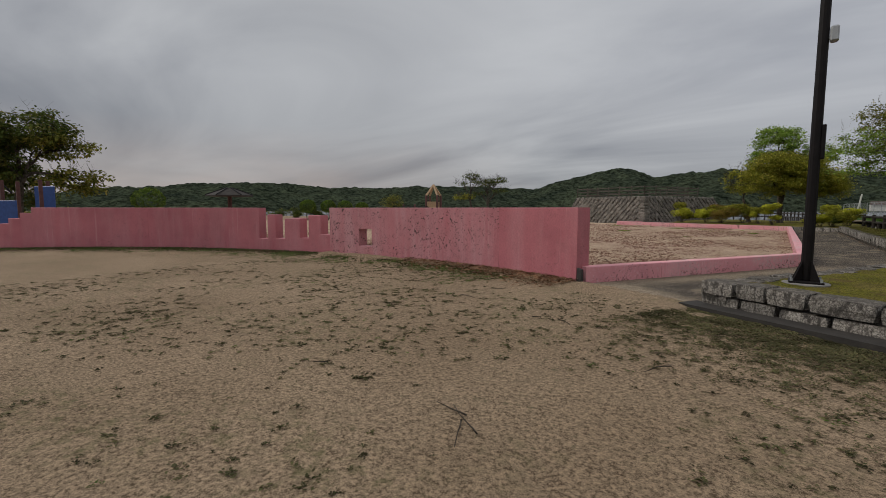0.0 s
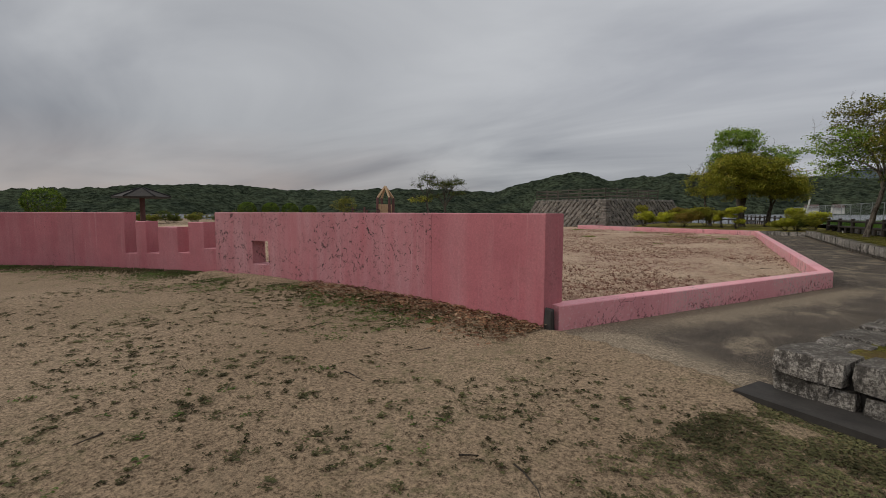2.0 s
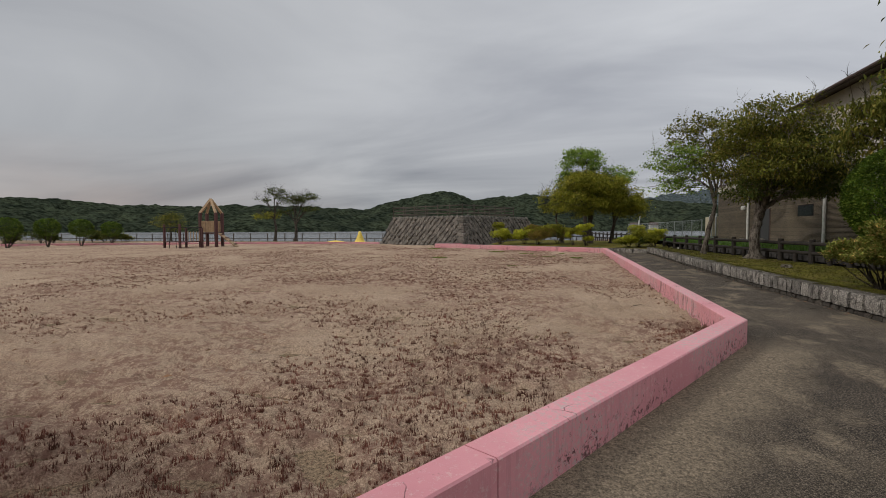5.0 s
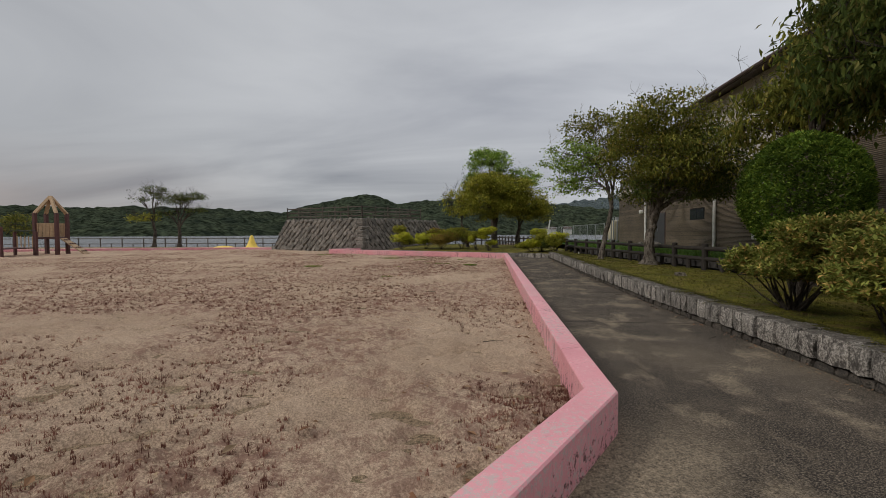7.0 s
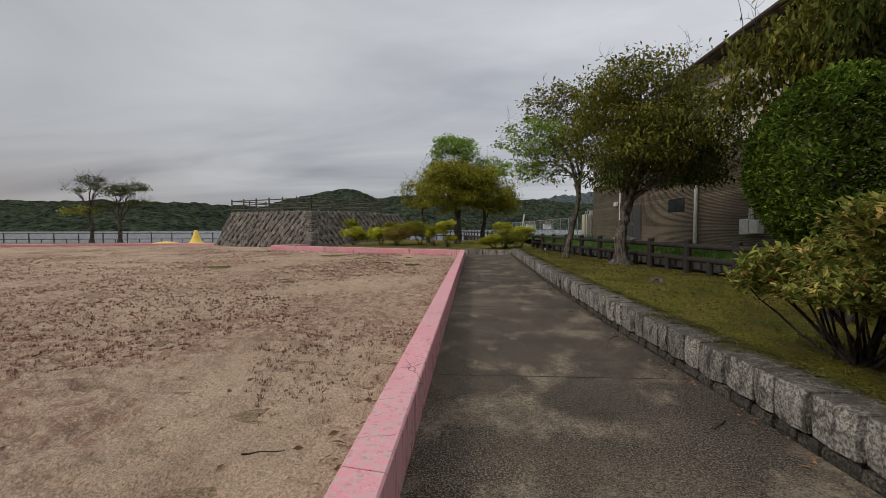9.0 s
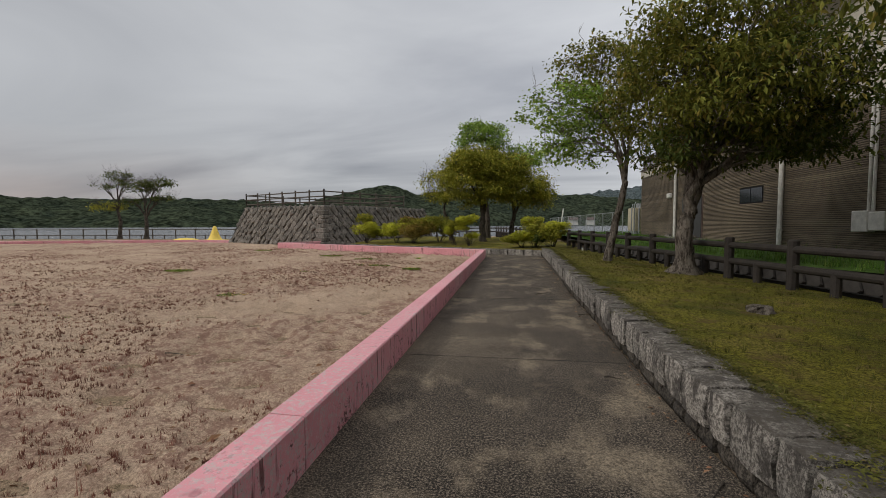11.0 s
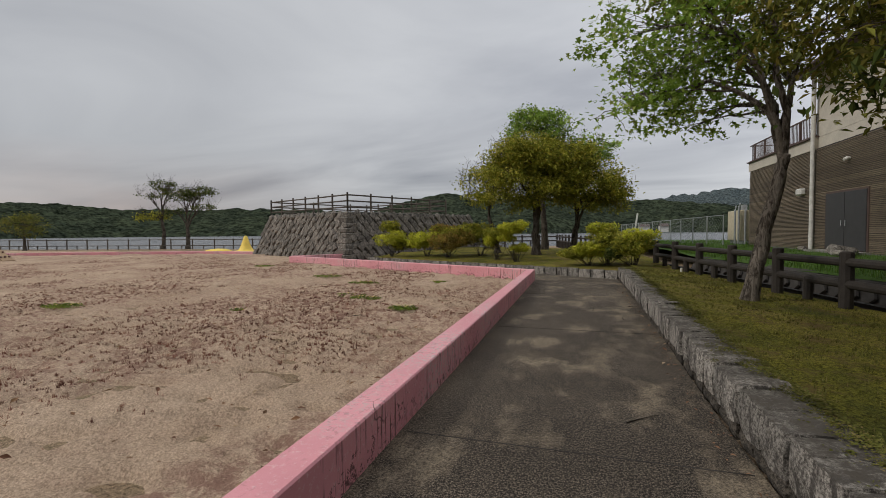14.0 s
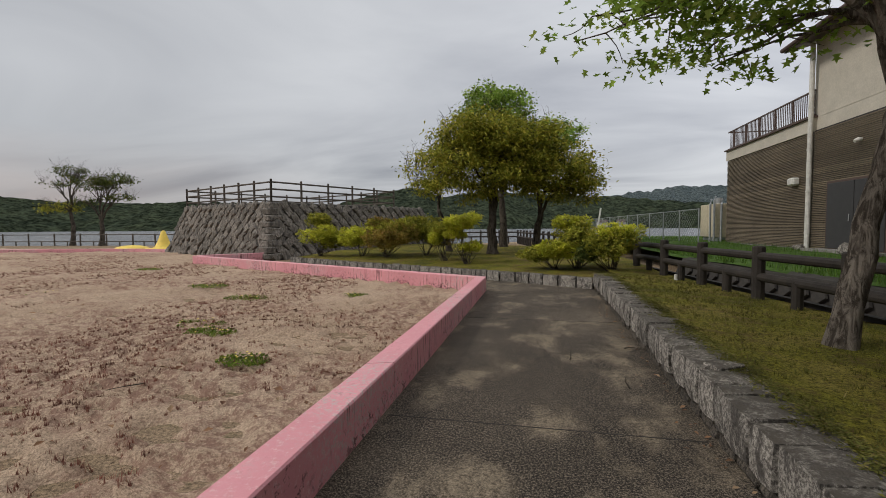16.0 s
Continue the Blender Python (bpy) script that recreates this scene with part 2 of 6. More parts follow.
def mat_granite(name, lo, hi, dark=0.5, lichen=0.0):
    m, nt, b = mat_new(name, 0.9, spec=0.2)
    c = ramp(nt, nz(nt, 42, 3, 0.85, kind="Position"), (0.42, lo), (0.58, hi))
    per = ramp(nt, obj_rand(nt), (0.0, (0.66, 0.65, 0.63)), (1.0, (1.2, 1.17, 1.13)))
    c = mixc(nt, 1.0, c, per, "MULTIPLY")
    blot = ramp(nt, nz(nt, 5.0, 6, 0.75, kind="Position", stretch=(1.6, 1.6, 0.7), dist=0.6), (0.49, 0.0), (0.58, dark))
    c = mixc(nt, blot, c, (0.055, 0.048, 0.042))
    if lichen:
        # grey-brown lichen on the upper faces
        up = nt.nodes.new("ShaderNodeSeparateXYZ")
        nt.links.new(nt.nodes.new("ShaderNodeNewGeometry").outputs["Normal"], up.inputs[0])
        grow = mul(nt, ramp(nt, up.outputs["Z"], (0.55, 0.0), (0.85, lichen)), ramp(nt, nz(nt, 9, 6, 0.75, kind="Position"), (0.34, 0.25), (0.60, 1.3)))
        c = mixc(nt, grow, c, (0.085, 0.072, 0.057))
        # dark joints: near-black towards both ends of each block, weaker on top
        ends = nt.nodes.new("ShaderNodeSeparateXYZ")
        nt.links.new(nt.nodes.new("ShaderNodeTexCoord").outputs["Object"], ends.inputs[0])
        ab = nt.nodes.new("ShaderNodeMath")
        ab.operation = "ABSOLUTE"
        nt.links.new(ends.outputs["X"], ab.inputs[0])
        wob = mul(nt, ab.outputs[0], mul(nt, nz(nt, 14, 4, 0.7, kind="Position"), 0.10), "ADD")
        c = mixc(nt, mul(nt, ramp(nt, wob, (0.515, 0.0), (0.540, 0.9)), ramp(nt, up.outputs["Z"], (0.5, 1.0), (0.9, 0.2))), c, (0.030, 0.026, 0.021))
    col(nt, b, c)
    bump(nt, b, mixc(nt, 0.5, nz(nt, 26, 5, 0.75, kind="Position"), nz(nt, 8, 5, 0.6, kind="Position")), 1.0, 0.05)
    return m


def mat_moss():
    m, nt, b = mat_new("mossy_lawn", 0.95, spec=0.1)
    c = ramp(nt, nz(nt, 0.8, 5, 0.6), (0.34, (0.066, 0.070, 0.013)), (0.50, (0.145, 0.131, 0.017)), (0.66, (0.19, 0.152, 0.038)))
    g = ramp(nt, nz(nt, 34, 5, 0.85), (0.40, 0.30), (0.60, 1.6))
    c = mixc(nt, 1.0, c, g, "MULTIPLY")
    d = ramp(nt, nz(nt, 2.2, 6, 0.75), (0.50, 0.0), (0.64, 0.8))
    c = mixc(nt, d, c, (0.12, 0.078, 0.034))
    col(nt, b, c)
    bump(nt, b, mixc(nt, 0.5, nz(nt, 45, 5, 0.8), nz(nt, 5, 4)), 1.0, 0.06)
    return m


def mat_leaf(name, a, bb, c3=None, trans=0.25, rough=0.5):
    m, nt, b = mat_new(name, max(rough, 0.65), spec=0.08)
    r = isl_rand(nt)
    stops = [(0.0, a), (0.75, bb)] + ([(0.95, c3)] if c3 else [])
    c = ramp(nt, r, *stops)
    v = ramp(nt, nz(nt, 1.9, 4), (0.34, 0.50), (0.66, 1.35))
    c = mixc(nt, 1.0, c, v, "MULTIPLY")
    col(nt, b, c)
    t = nt.nodes.new("ShaderNodeBsdfTranslucent")
    nt.links.new(c, t.inputs["Color"])
    mx = nt.nodes.new("ShaderNodeMixShader")
    mx.inputs[0].default_value = trans
    nt.links.new(b.outputs[0], mx.inputs[1]); nt.links.new(t.outputs[0], mx.inputs[2])
    nt.links.new(mx.outputs[0], nt.nodes["Material Output"].inputs["Surface"])
    return m


def mat_bark(name, a, bb):
    m, nt, b = mat_new(name, 0.95, spec=0.1)
    c = ramp(nt, nz(nt, 9, 6, 0.75, stretch=(1.7, 1.7, 0.38), dist=0.8), (0.43, a), (0.56, bb))
    pt = ramp(nt, nz(nt, 3.2, 4, 0.6), (0.5, 0.0), (0.66, 0.5))
    c = mixc(nt, pt, c, tuple(min(1, 1.6 * v) for v in bb))
    col(nt, b, c)
    bump(nt, b, nz(nt, 12, 6, 0.75, stretch=(1.6, 1.6, 0.4), dist=0.8), 1.0, 0.09)
    return m


def mat_plain(name, c, rough=0.6, metal=0.0, var=0.18, scale=6.0, spec=0.35, bmp=0.15, stretch=None):
    m, nt, b = mat_new(name, rough, metal, spec)
    lo, hi = tuple(v * (1 - var) for v in c), tuple(min(1, v * (1 + var)) for v in c)
    cc = ramp(nt, nz(nt, scale, 5, 0.65, stretch=stretch), (0.3, lo), (0.7, hi))
    fine = ramp(nt, nz(nt, scale * 12, 3, 0.7, stretch=stretch), (0.3, 0.88), (0.7, 1.08))
    col(nt, b, mixc(nt, 1.0, cc, fine, "MULTIPLY"))
    bump(nt, b, nz(nt, scale * 8, 4, 0.7, stretch=stretch), bmp, 0.01)
    return m


def mat_siding():
    m, nt, b = mat_new("brown_tile_cladding", 0.65, spec=0.3)
    tc = nt.nodes.new("ShaderNodeTexCoord")
    mp = nt.nodes.new("ShaderNodeMapping")
    mp.inputs["Rotation"].default_value = (radians(90), 0, radians(90))
    nt.links.new(tc.outputs["Object"], mp.inputs[0])
    br = nt.nodes.new("ShaderNodeTexBrick")
    br.inputs["Scale"].default_value = 1.0
    br.inputs["Brick Width"].default_value, br.inputs["Row Height"].default_value = 0.227, 0.0585
    br.inputs["Mortar Size"].default_value = 0.006
    br.inputs["Color1"].default_value = (0.185, 0.145, 0.100, 1)
    br.inputs["Color2"].default_value = (0.120, 0.093, 0.064, 1)
    br.inputs["Mortar"].default_value = (0.05, 0.04, 0.03, 1)
    nt.links.new(mp.outputs[0], br.inputs["Vector"])
    v = ramp(nt, nz(nt, 0.8, 5), (0.3, 0.82), (0.7, 1.15))
    c = mixc(nt, 1.0, br.outputs["Color"], v, "MULTIPLY")
    fine = ramp(nt, nz(nt, 30, 3, 0.7), (0.3, 0.85), (0.7, 1.12))
    col(nt, b, mixc(nt, 1.0, c, fine, "MULTIPLY"))
    return m


def mat_hill(name, a, bb):
    m, nt, b = mat_new(name, 1.0, spec=0.0)
    c = ramp(nt, nz(nt, 0.035, 6, 0.7), (0.32, a), (0.66, bb))
    c2 = ramp(nt, nz(nt, 0.16, 5, 0.75), (0.40, 0.35), (0.60, 1.6))
    col(nt, b, mixc(nt, 1.0, c, c2, "MULTIPLY"))
    bump(nt, b, nz(nt, 0.14, 5, 0.7), 1.0, 9.0)
    return m


def mat_water():
    m, nt, b = mat_new("lake_water", 0.22, spec=0.5)
    b.inputs["Base Color"].default_value = (0.10, 0.105, 0.11, 1)
    bump(nt, b, nz(nt, 0.7, 6, 0.7, stretch=(0.6, 1.5, 1)), 1.0, 0.7)
    return m


M_DIRT, M_SAND, M_ASPH = mat_dirt(), mat_sand(), mat_asphalt()
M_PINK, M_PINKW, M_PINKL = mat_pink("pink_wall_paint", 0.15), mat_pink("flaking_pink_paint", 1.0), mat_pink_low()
M_GRAN = mat_granite("rough_granite", (0.12, 0.108, 0.095), (0.43, 0.398, 0.355), 0.85, 0.75)
M_CAST = mat_granite("castle_stone", (0.080, 0.072, 0.062), (0.34, 0.308, 0.27), 0.75)
M_RUBBLE = mat_granite("dark_rubble_stone", (0.035, 0.030, 0.025), (0.15, 0.13, 0.108), 0.6)
M_MORT = mat_plain("dark_joint", (0.045, 0.04, 0.036), 0.95, var=0.3)
M_MOSS = mat_moss()
M_CONC = mat_plain("grey_concrete", (0.22, 0.205, 0.185), 0.9, var=0.3, scale=3)
M_DCONC = mat_plain("damp_dark_concrete", (0.038, 0.033, 0.028), 0.9, var=0.35, scale=4)
M_WOOD = mat_plain("dark_brown_log_rail", (0.030, 0.024, 0.019), 0.8, var=0.4, scale=5, stretch=(1, 1, 1), bmp=0.5)
M_RAIL = mat_plain("weathered_timber_rail", (0.085, 0.070, 0.055), 0.85, var=0.35, scale=6, bmp=0.4)
M_BLACK = mat_plain("black_lamp_post_paint", (0.009, 0.007, 0.007), 0.55, var=0.3, spec=0.15)
M_STEEL = mat_plain("galvanised_steel", (0.36, 0.37, 0.37), 0.5, 0.6)
M_WHITE = mat_plain("off_white_pipe", (0.60, 0.58, 0.53), 0.5)
M_PLAST = mat_plain("cream_render_wall", (0.50, 0.455, 0.38), 0.85, var=0.1, scale=2)
M_SIDE = mat_siding()
M_DOOR = mat_plain("charcoal_steel_door", (0.040, 0.038, 0.038), 0.5, var=0.12, spec=0.4)
M_ROOF = mat_plain("brown_roof_metal", (0.085, 0.055, 0.045), 0.6)
M_TANK = mat_plain("beige_tank_panel", (0.50, 0.43, 0.30), 0.6, var=0.15)
M_POST = mat_plain("dark_red_play_post", (0.085, 0.034, 0.030), 0.6, var=0.25)
M_PLAY = mat_plain("tan_play_panel", (0.42, 0.285, 0.165), 0.7, var=0.2)
M_BLUE = mat_plain("blue_play_panel", (0.03, 0.07, 0.22), 0.5)
M_YELL = mat_plain("yellow_cone_paint", (0.78, 0.56, 0.10), 0.6, var=0.12)
M_BARK = mat_bark("grey_brown_bark", (0.065, 0.052, 0.041), (0.24, 0.205, 0.168))
M_BARKD = mat_bark("dark_bark", (0.035, 0.028, 0.022), (0.105, 0.088, 0.070))
L_MAPLE = mat_leaf("maple_leaf", (0.150, 0.240, 0.040), (0.300, 0.430, 0.070), (0.38, 0.44, 0.11), 0.4)
L_OLIVE = mat_leaf("olive_leaf", (0.085, 0.100, 0.020), (0.225, 0.228, 0.042), (0.31, 0.25, 0.06), 0.3)
L_GOLD = mat_leaf("yellow_olive_leaf", (0.165, 0.185, 0.028), (0.38, 0.375, 0.050), (0.52, 0.43, 0.075), 0.35)
L_DARK = mat_leaf("dark_green_leaf", (0.050, 0.075, 0.018), (0.115, 0.142, 0.032), (0.19, 0.17, 0.05), 0.3)
L_HEDGE = mat_leaf("clipped_hedge_leaf", (0.048, 0.085, 0.014), (0.14, 0.22, 0.030), (0.24, 0.30, 0.05), 0.2, 0.5)
L_AZAL = mat_leaf("azalea_leaf", (0.115, 0.145, 0.030), (0.290, 0.300, 0.065), (0.52, 0.34, 0.11), 0.25)
L_LIME = mat_leaf("lime_leaf", (0.34, 0.37, 0.035), (0.62, 0.62, 0.07), (0.70, 0.60, 0.10), 0.4)
L_RUST = mat_leaf("rusty_azalea_leaf", (0.17, 0.16, 0.04), (0.38, 0.28, 0.06), (0.46, 0.25, 0.08), 0.25)
L_GRASS = mat_leaf("long_grass", (0.055, 0.115, 0.020), (0.105, 0.190, 0.032), (0.16, 0.21, 0.05), 0.3)
L_WEED = mat_leaf("weed_leaf", (0.060, 0.085, 0.025), (0.105, 0.150, 0.035), None, 0.2)
L_DULL = mat_leaf("flattened_weed", (0.075, 0.070, 0.036), (0.115, 0.110, 0.045), (0.15, 0.11, 0.06), 0.1, 0.8)
L_DRY = mat_leaf("dry_red_weed", (0.15, 0.062, 0.044), (0.25, 0.112, 0.082), (0.31, 0.18, 0.125), 0.15, 0.8)
L_LITTER = mat_leaf("fallen_leaf", (0.16, 0.075, 0.045), (0.29, 0.165, 0.09), (0.36, 0.26, 0.16), 0.1, 0.7)
M_FLOWER = mat_plain("yellow_flower", (0.80, 0.62, 0.12), 0.6)
# distance haze is put into the far ridge's paler, bluer colour
M_HILL, M_HILLF = mat_hill("wooded_hill", (0.024, 0.032, 0.024), (0.066, 0.080, 0.047)), mat_hill("haze_tinted_hill", (0.070, 0.088, 0.092), (0.105, 0.125, 0.122))
M_WATER = mat_water()
M_GLASS = mat_plain("dark_window_glass", (0.02, 0.022, 0.025), 0.08, spec=0.6, bmp=0.0)


# ---- mesh tools ----
class Geo:
    def __init__(self):
        self.v, self.f = [], []

    def add(self, vs, fs):
        o = len(self.v)
        self.v += [tuple(p) for p in vs]
        self.f += [tuple(i + o for i in q) for q in fs]
        return self

    def box(self, c, s, m=None):
        vs = [Vector((c[0] + i * s[0] / 2, c[1] + j * s[1] / 2, c[2] + k * s[2] / 2)) for i in (-1, 1) for j in (-1, 1) for k in (-1, 1)]
        if m is not None:
            vs = [m @ p for p in vs]
        return self.add(vs, [(0, 1, 3, 2), (4, 6, 7, 5), (0, 4, 5, 1), (2, 3, 7, 6), (0, 2, 6, 4), (1, 5, 7, 3)])

    def cham(self, c, s, b=0.015, m=None, jit=0.0, rng=random):
        vs, idx = [], {}
        for i in (-1, 1):
            for j in (-1, 1):
                for k in (-1, 1):
                    j3 = [rng.uniform(-jit, jit) for _ in range(3)]
                    for a in range(3):
                        p = [0, 0, 0]
                        for q, sg in enumerate((i, j, k)):
                            p[q] = c[q] + sg * (s[q] / 2 - (0 if q == a else b)) + j3[q]
                        idx[(i, j, k, a)] = len(vs)
                        vs.append(m @ Vector(p) if m is not None else Vector(p))
        fs = []
        for a in range(3):
            u, w = [q for q in range(3) if q != a]
            for sg in (-1, 1):
                ring = []
                for su, sw in ((-1, -1), (1, -1), (1, 1), (-1, 1)):
                    t = [0, 0, 0]
                    t[a], t[u], t[w] = sg, su, sw
                    ring.append(idx[(*t, a)])
                fs.append(ring)
            for su in (-1, 1):
                for sw in (-1, 1):
                    t0, t1 = [0, 0, 0], [0, 0, 0]
                    t0[a], t0[u], t0[w] = -1, su, sw
                    t1[a], t1[u], t1[w] = 1, su, sw
                    fs.append([idx[(*t0, u)], idx[(*t1, u)], idx[(*t1, w)], idx[(*t0, w)]])
        for i in (-1, 1):
            for j in (-1, 1):
                for k in (-1, 1):
                    fs.append([idx[(i, j, k, a)] for a in range(3)])
        return self.add(vs, fs)

    def tube(self, pts, radii, n=8, caps=True):
        pts = [Vector(p) for p in pts]
        o = len(self.v)
        for i, p in enumerate(pts):
            d = (pts[min(i + 1, len(pts) - 1)] - pts[max(i - 1, 0)]).normalized()
            u = d.cross(Vector((0.31, 0.95, 0.02)) if abs(d.z) > 0.9 else Vector((0, 0, 1))).normalized()
            w = d.cross(u)
            r = radii[i] if isinstance(radii, (list, tuple)) else radii
            self.v += [tuple(p + r * (math.cos(2 * math.pi * k / n) * u + math.sin(2 * math.pi * k / n) * w)) for k in range(n)]
        for i in range(len(pts) - 1):
            for k in range(n):
                a, b2 = o + i * n + k, o + i * n + (k + 1) % n
                self.f.append((a, b2, b2 + n, a + n))
        if caps:
            self.f.append(tuple(o + k for k in range(n))[::-1])
            self.f.append(tuple(o + (len(pts) - 1) * n + k for k in range(n)))
        return self

    def lathe(self, prof, c, n=20):
        o = len(self.v)
        for r, z in prof:
            self.v += [(c[0] + r * math.cos(2 * math.pi * k / n), c[1] + r * math.sin(2 * math.pi * k / n), c[2] + z) for k in range(n)]
        for i in range(len(prof) - 1):
            for k in range(n):
                a, b2 = o + i * n + k, o + i * n + (k + 1) % n
                self.f.append((a, b2, b2 + n, a + n))
        return self

    def prism(self, poly, z0, z1):
        n = len(poly)
        o = len(self.v)
        self.v += [(x, y, z0) for x, y in poly] + [(x, y, z1) for x, y in poly]
        self.f += [tuple(range(o + n, o + 2 * n)), tuple(range(o + n - 1, o - 1, -1))]
        self.f += [(o + k, o + (k + 1) % n, o + n + (k + 1) % n, o + n + k) for k in range(n)]
        return self

    def make(self, name, mat, parent=None, smooth=False, fix=True):
        me = bpy.data.meshes.new(name)
        me.from_pydata(self.v, [], self.f)
        if fix and len(self.f) < 20000:
            bm = bmesh.new()
            bm.from_mesh(me)
            bmesh.ops.recalc_face_normals(bm, faces=bm.faces)
            bm.to_mesh(me)
            bm.free()
        me.materials.append(mat)
        if smooth:
            me.polygons.foreach_set("use_smooth", [True] * len(me.polygons))
        ob = new(name, me)
        ob.parent = parent
        return ob


def thing(name, label, category, group="", kind="", at=(0, 0, 0)):
    ob = new(name)
    ob.empty_display_size = 0.2
    ob.location = at
    return tagged(ob, label, category, group, kind)


def lerp(a, b2, t):
    return a + (b2 - a) * t


def poly_at(knots, s):
    for (a, va), (b2, vb) in zip(knots, knots[1:]):
        if s <= b2:
            return lerp(va, vb, (s - a) / (b2 - a))
    return knots[-1][1]


# ---- plan ----
ARC_C, ARC_R, ARC_T, WALL_H = (-9.3, -8.2), 18.0, 0.37, 1.53
LOW_H, LOW_W = 0.345, 0.238
LOW_LINE = [(-3.02, 8.82), (0.68, 15.05), (0.73, 38.1), (-12.15, 44.1)]      # outer edge of the low wall
KERB_LINE = [(-0.9, 7.75), (3.40, 15.6), (3.12, 22.0), (3.07, 28.0), (3.16, 38.75)]  # face of the granite wall
BED_LINE = [(3.16, 38.75), (0.5, 40.2), (-8.1, 44.45)]                        # face of the bed's kerb
CAST_P, CAST_L, CAST_R, CAST_H = Vector((-10.3, 46.2)), Vector((-0.905, 0.425)), Vector((0.425, 0.905)), 2.7
LAWN_Z = 0.385


def arc(deg, r=ARC_R):
    a = radians(deg)
    return (ARC_C[0] + r * math.sin(a), ARC_C[1] + r * math.cos(a))


def low_x(y):
    return poly_at([(8.82, -3.02), (15.05, 0.68), (38.1, 0.73)], max(8.82, y))


def far_y(x):
    return 38.1 + (0.73 - x) * 6.0 / 12.88


def kerb_x(y):
    return poly_at([(7.75, -0.9), (15.6, 3.40), (22, 3.12), (28, 3.07), (38.75, 3.16)], y)


def fence_x(y):
    return 7.0 - 0.155 * (y - 26)


def fbm(x, y, s, o=4):
    return noise.fractal(Vector((x * s, y * s, 3.7)), 1.0, 2.0, o)


# ---- ground, water, hills ----
def build_ground():
    g = Geo()
    shore = [(-900, 57), (-60, 57.5), (-30, 61.5), (-12, 62.5), (-2, 70), (4, 80), (9, 84), (30, 82), (900, 80)]
    g.v += [(x, y, -0.03) for x, y in shore] + [(x, y + 2.2, -1.6) for x, y in shore] + [(x, -900, -0.03) for x, y in shore]
    n = len(shore)
    for i in range(n - 1):
        g.f += [(i, i + 1, n + i + 1, n + i), (2 * n + i, 2 * n + i + 1, i + 1, i)]
    tagged(g.make("ground", M_DIRT), "bare compacted dirt with sparse weeds", "ground", kind="structure")
    w = Geo()
    w.add([(-4000, 40, -1.2), (4000, 40, -1.2), (4000, 4000, -1.2), (-4000, 4000, -1.2)], [(0, 1, 2, 3)])
    tagged(w.make("water", M_WATER), "grey rippled lake under an overcast sky", "lake", kind="structure")


def build_yard():
    g = Geo()
    xs = list(np.arange(-13, 4.2, 0.11))
    ys = list(np.arange(-2.5, 10.6, 0.11))
    for y in ys:
        for x in xs:
            e = min(1.0, (x + 13) / 1.0, (4.1 - x) / 0.8, (y + 2.5) / 0.8, (10.5 - y) / 0.5)
            z = 0.012 + 0.018 * fbm(x, y, 0.9) + 0.010 * fbm(x, y, 4.5, 3)
            # gentle bank of soil against the curved wall
            d = ARC_R - math.hypot(x - ARC_C[0], y - ARC_C[1])
            if 0 <= d < 1.2:
                z += 0.07 * (1 - d / 1.2) ** 2
            over = 0.663 * x + 0.749 * y - 4.818 + 0.35 * fbm(x, y, 1.4, 3)
            if over > 0:
                z -= 0.07 * min(1.0, over / 0.5)
            if d < -0.1 or x > low_x(y) - 0.13 and y > 8.8:
                z = -0.08
            g.v.append((x, y, lerp(-0.06, z, max(0, e))))
    nx = len(xs)
    g.f = [(j * nx + i, j * nx + i + 1, (j + 1) * nx + i + 1, (j + 1) * nx + i) for j in range(len(ys) - 1) for i in range(nx - 1)]
    tagged(g.make("ground_yard", M_DIRT, smooth=True, fix=False), "sandy gravel yard with trodden weeds", "ground", kind="structure")


def sand_z(x, y):
    z = 0.05 + 0.030 * fbm(x, y, 0.55, 3) - 0.11 * abs(fbm(1.1 * x + 40, 2.3 * y, 1.7, 3)) + 0.02 * fbm(x, y + 17, 5.0, 2)
    # footprints: steep hollows with a raised edge
    d = noise.voronoi(Vector((x * 1.7 + 0.5 * y, y * 2.7 - 0.4 * x, 0.0)))[0][0] + 0.10 * noise.noise(Vector((3 * x, 3 * y, 8)))
    q = min(1.0, max(0.0, (0.42 - d) / 0.20))
    return z - 0.085 * q * q * (3 - 2 * q) + 0.035 * max(0.0, 1 - abs(d - 0.48) / 0.12)


def build_sandpit():
    g = Geo()
    ss = [0.0]
    while ss[-1] < 52:
        ss.append(ss[-1] + 0.065 + 0.014 * ss[-1])
    ys, y = [], 8.9
    while y < 54:
        ys.append(y)
        y += 0.07 if y < 38 else 0.25
    for y in ys:
        for s in ss:
            x = low_x(y) - 0.13 - s
            r = math.hypot(x - ARC_C[0], y - ARC_C[1])
            inside = r > ARC_R + 0.15 and y < far_y(x) + (0.1 if x > -12 else 40)
            z = sand_z(x, y)
            if not inside:
                z = -0.12
            g.v.append((x, y, z))
    n = len(ss)
    g.f = [(j * n + i + 1, j * n + i, (j + 1) * n + i, (j + 1) * n + i + 1) for j in range(len(ys) - 1) for i in range(n - 1)]
    tagged(g.make("sandpit_floor", M_SAND, smooth=True, fix=False), "pale trodden sand with patches of dry red weed", "sandpit", kind="structure")


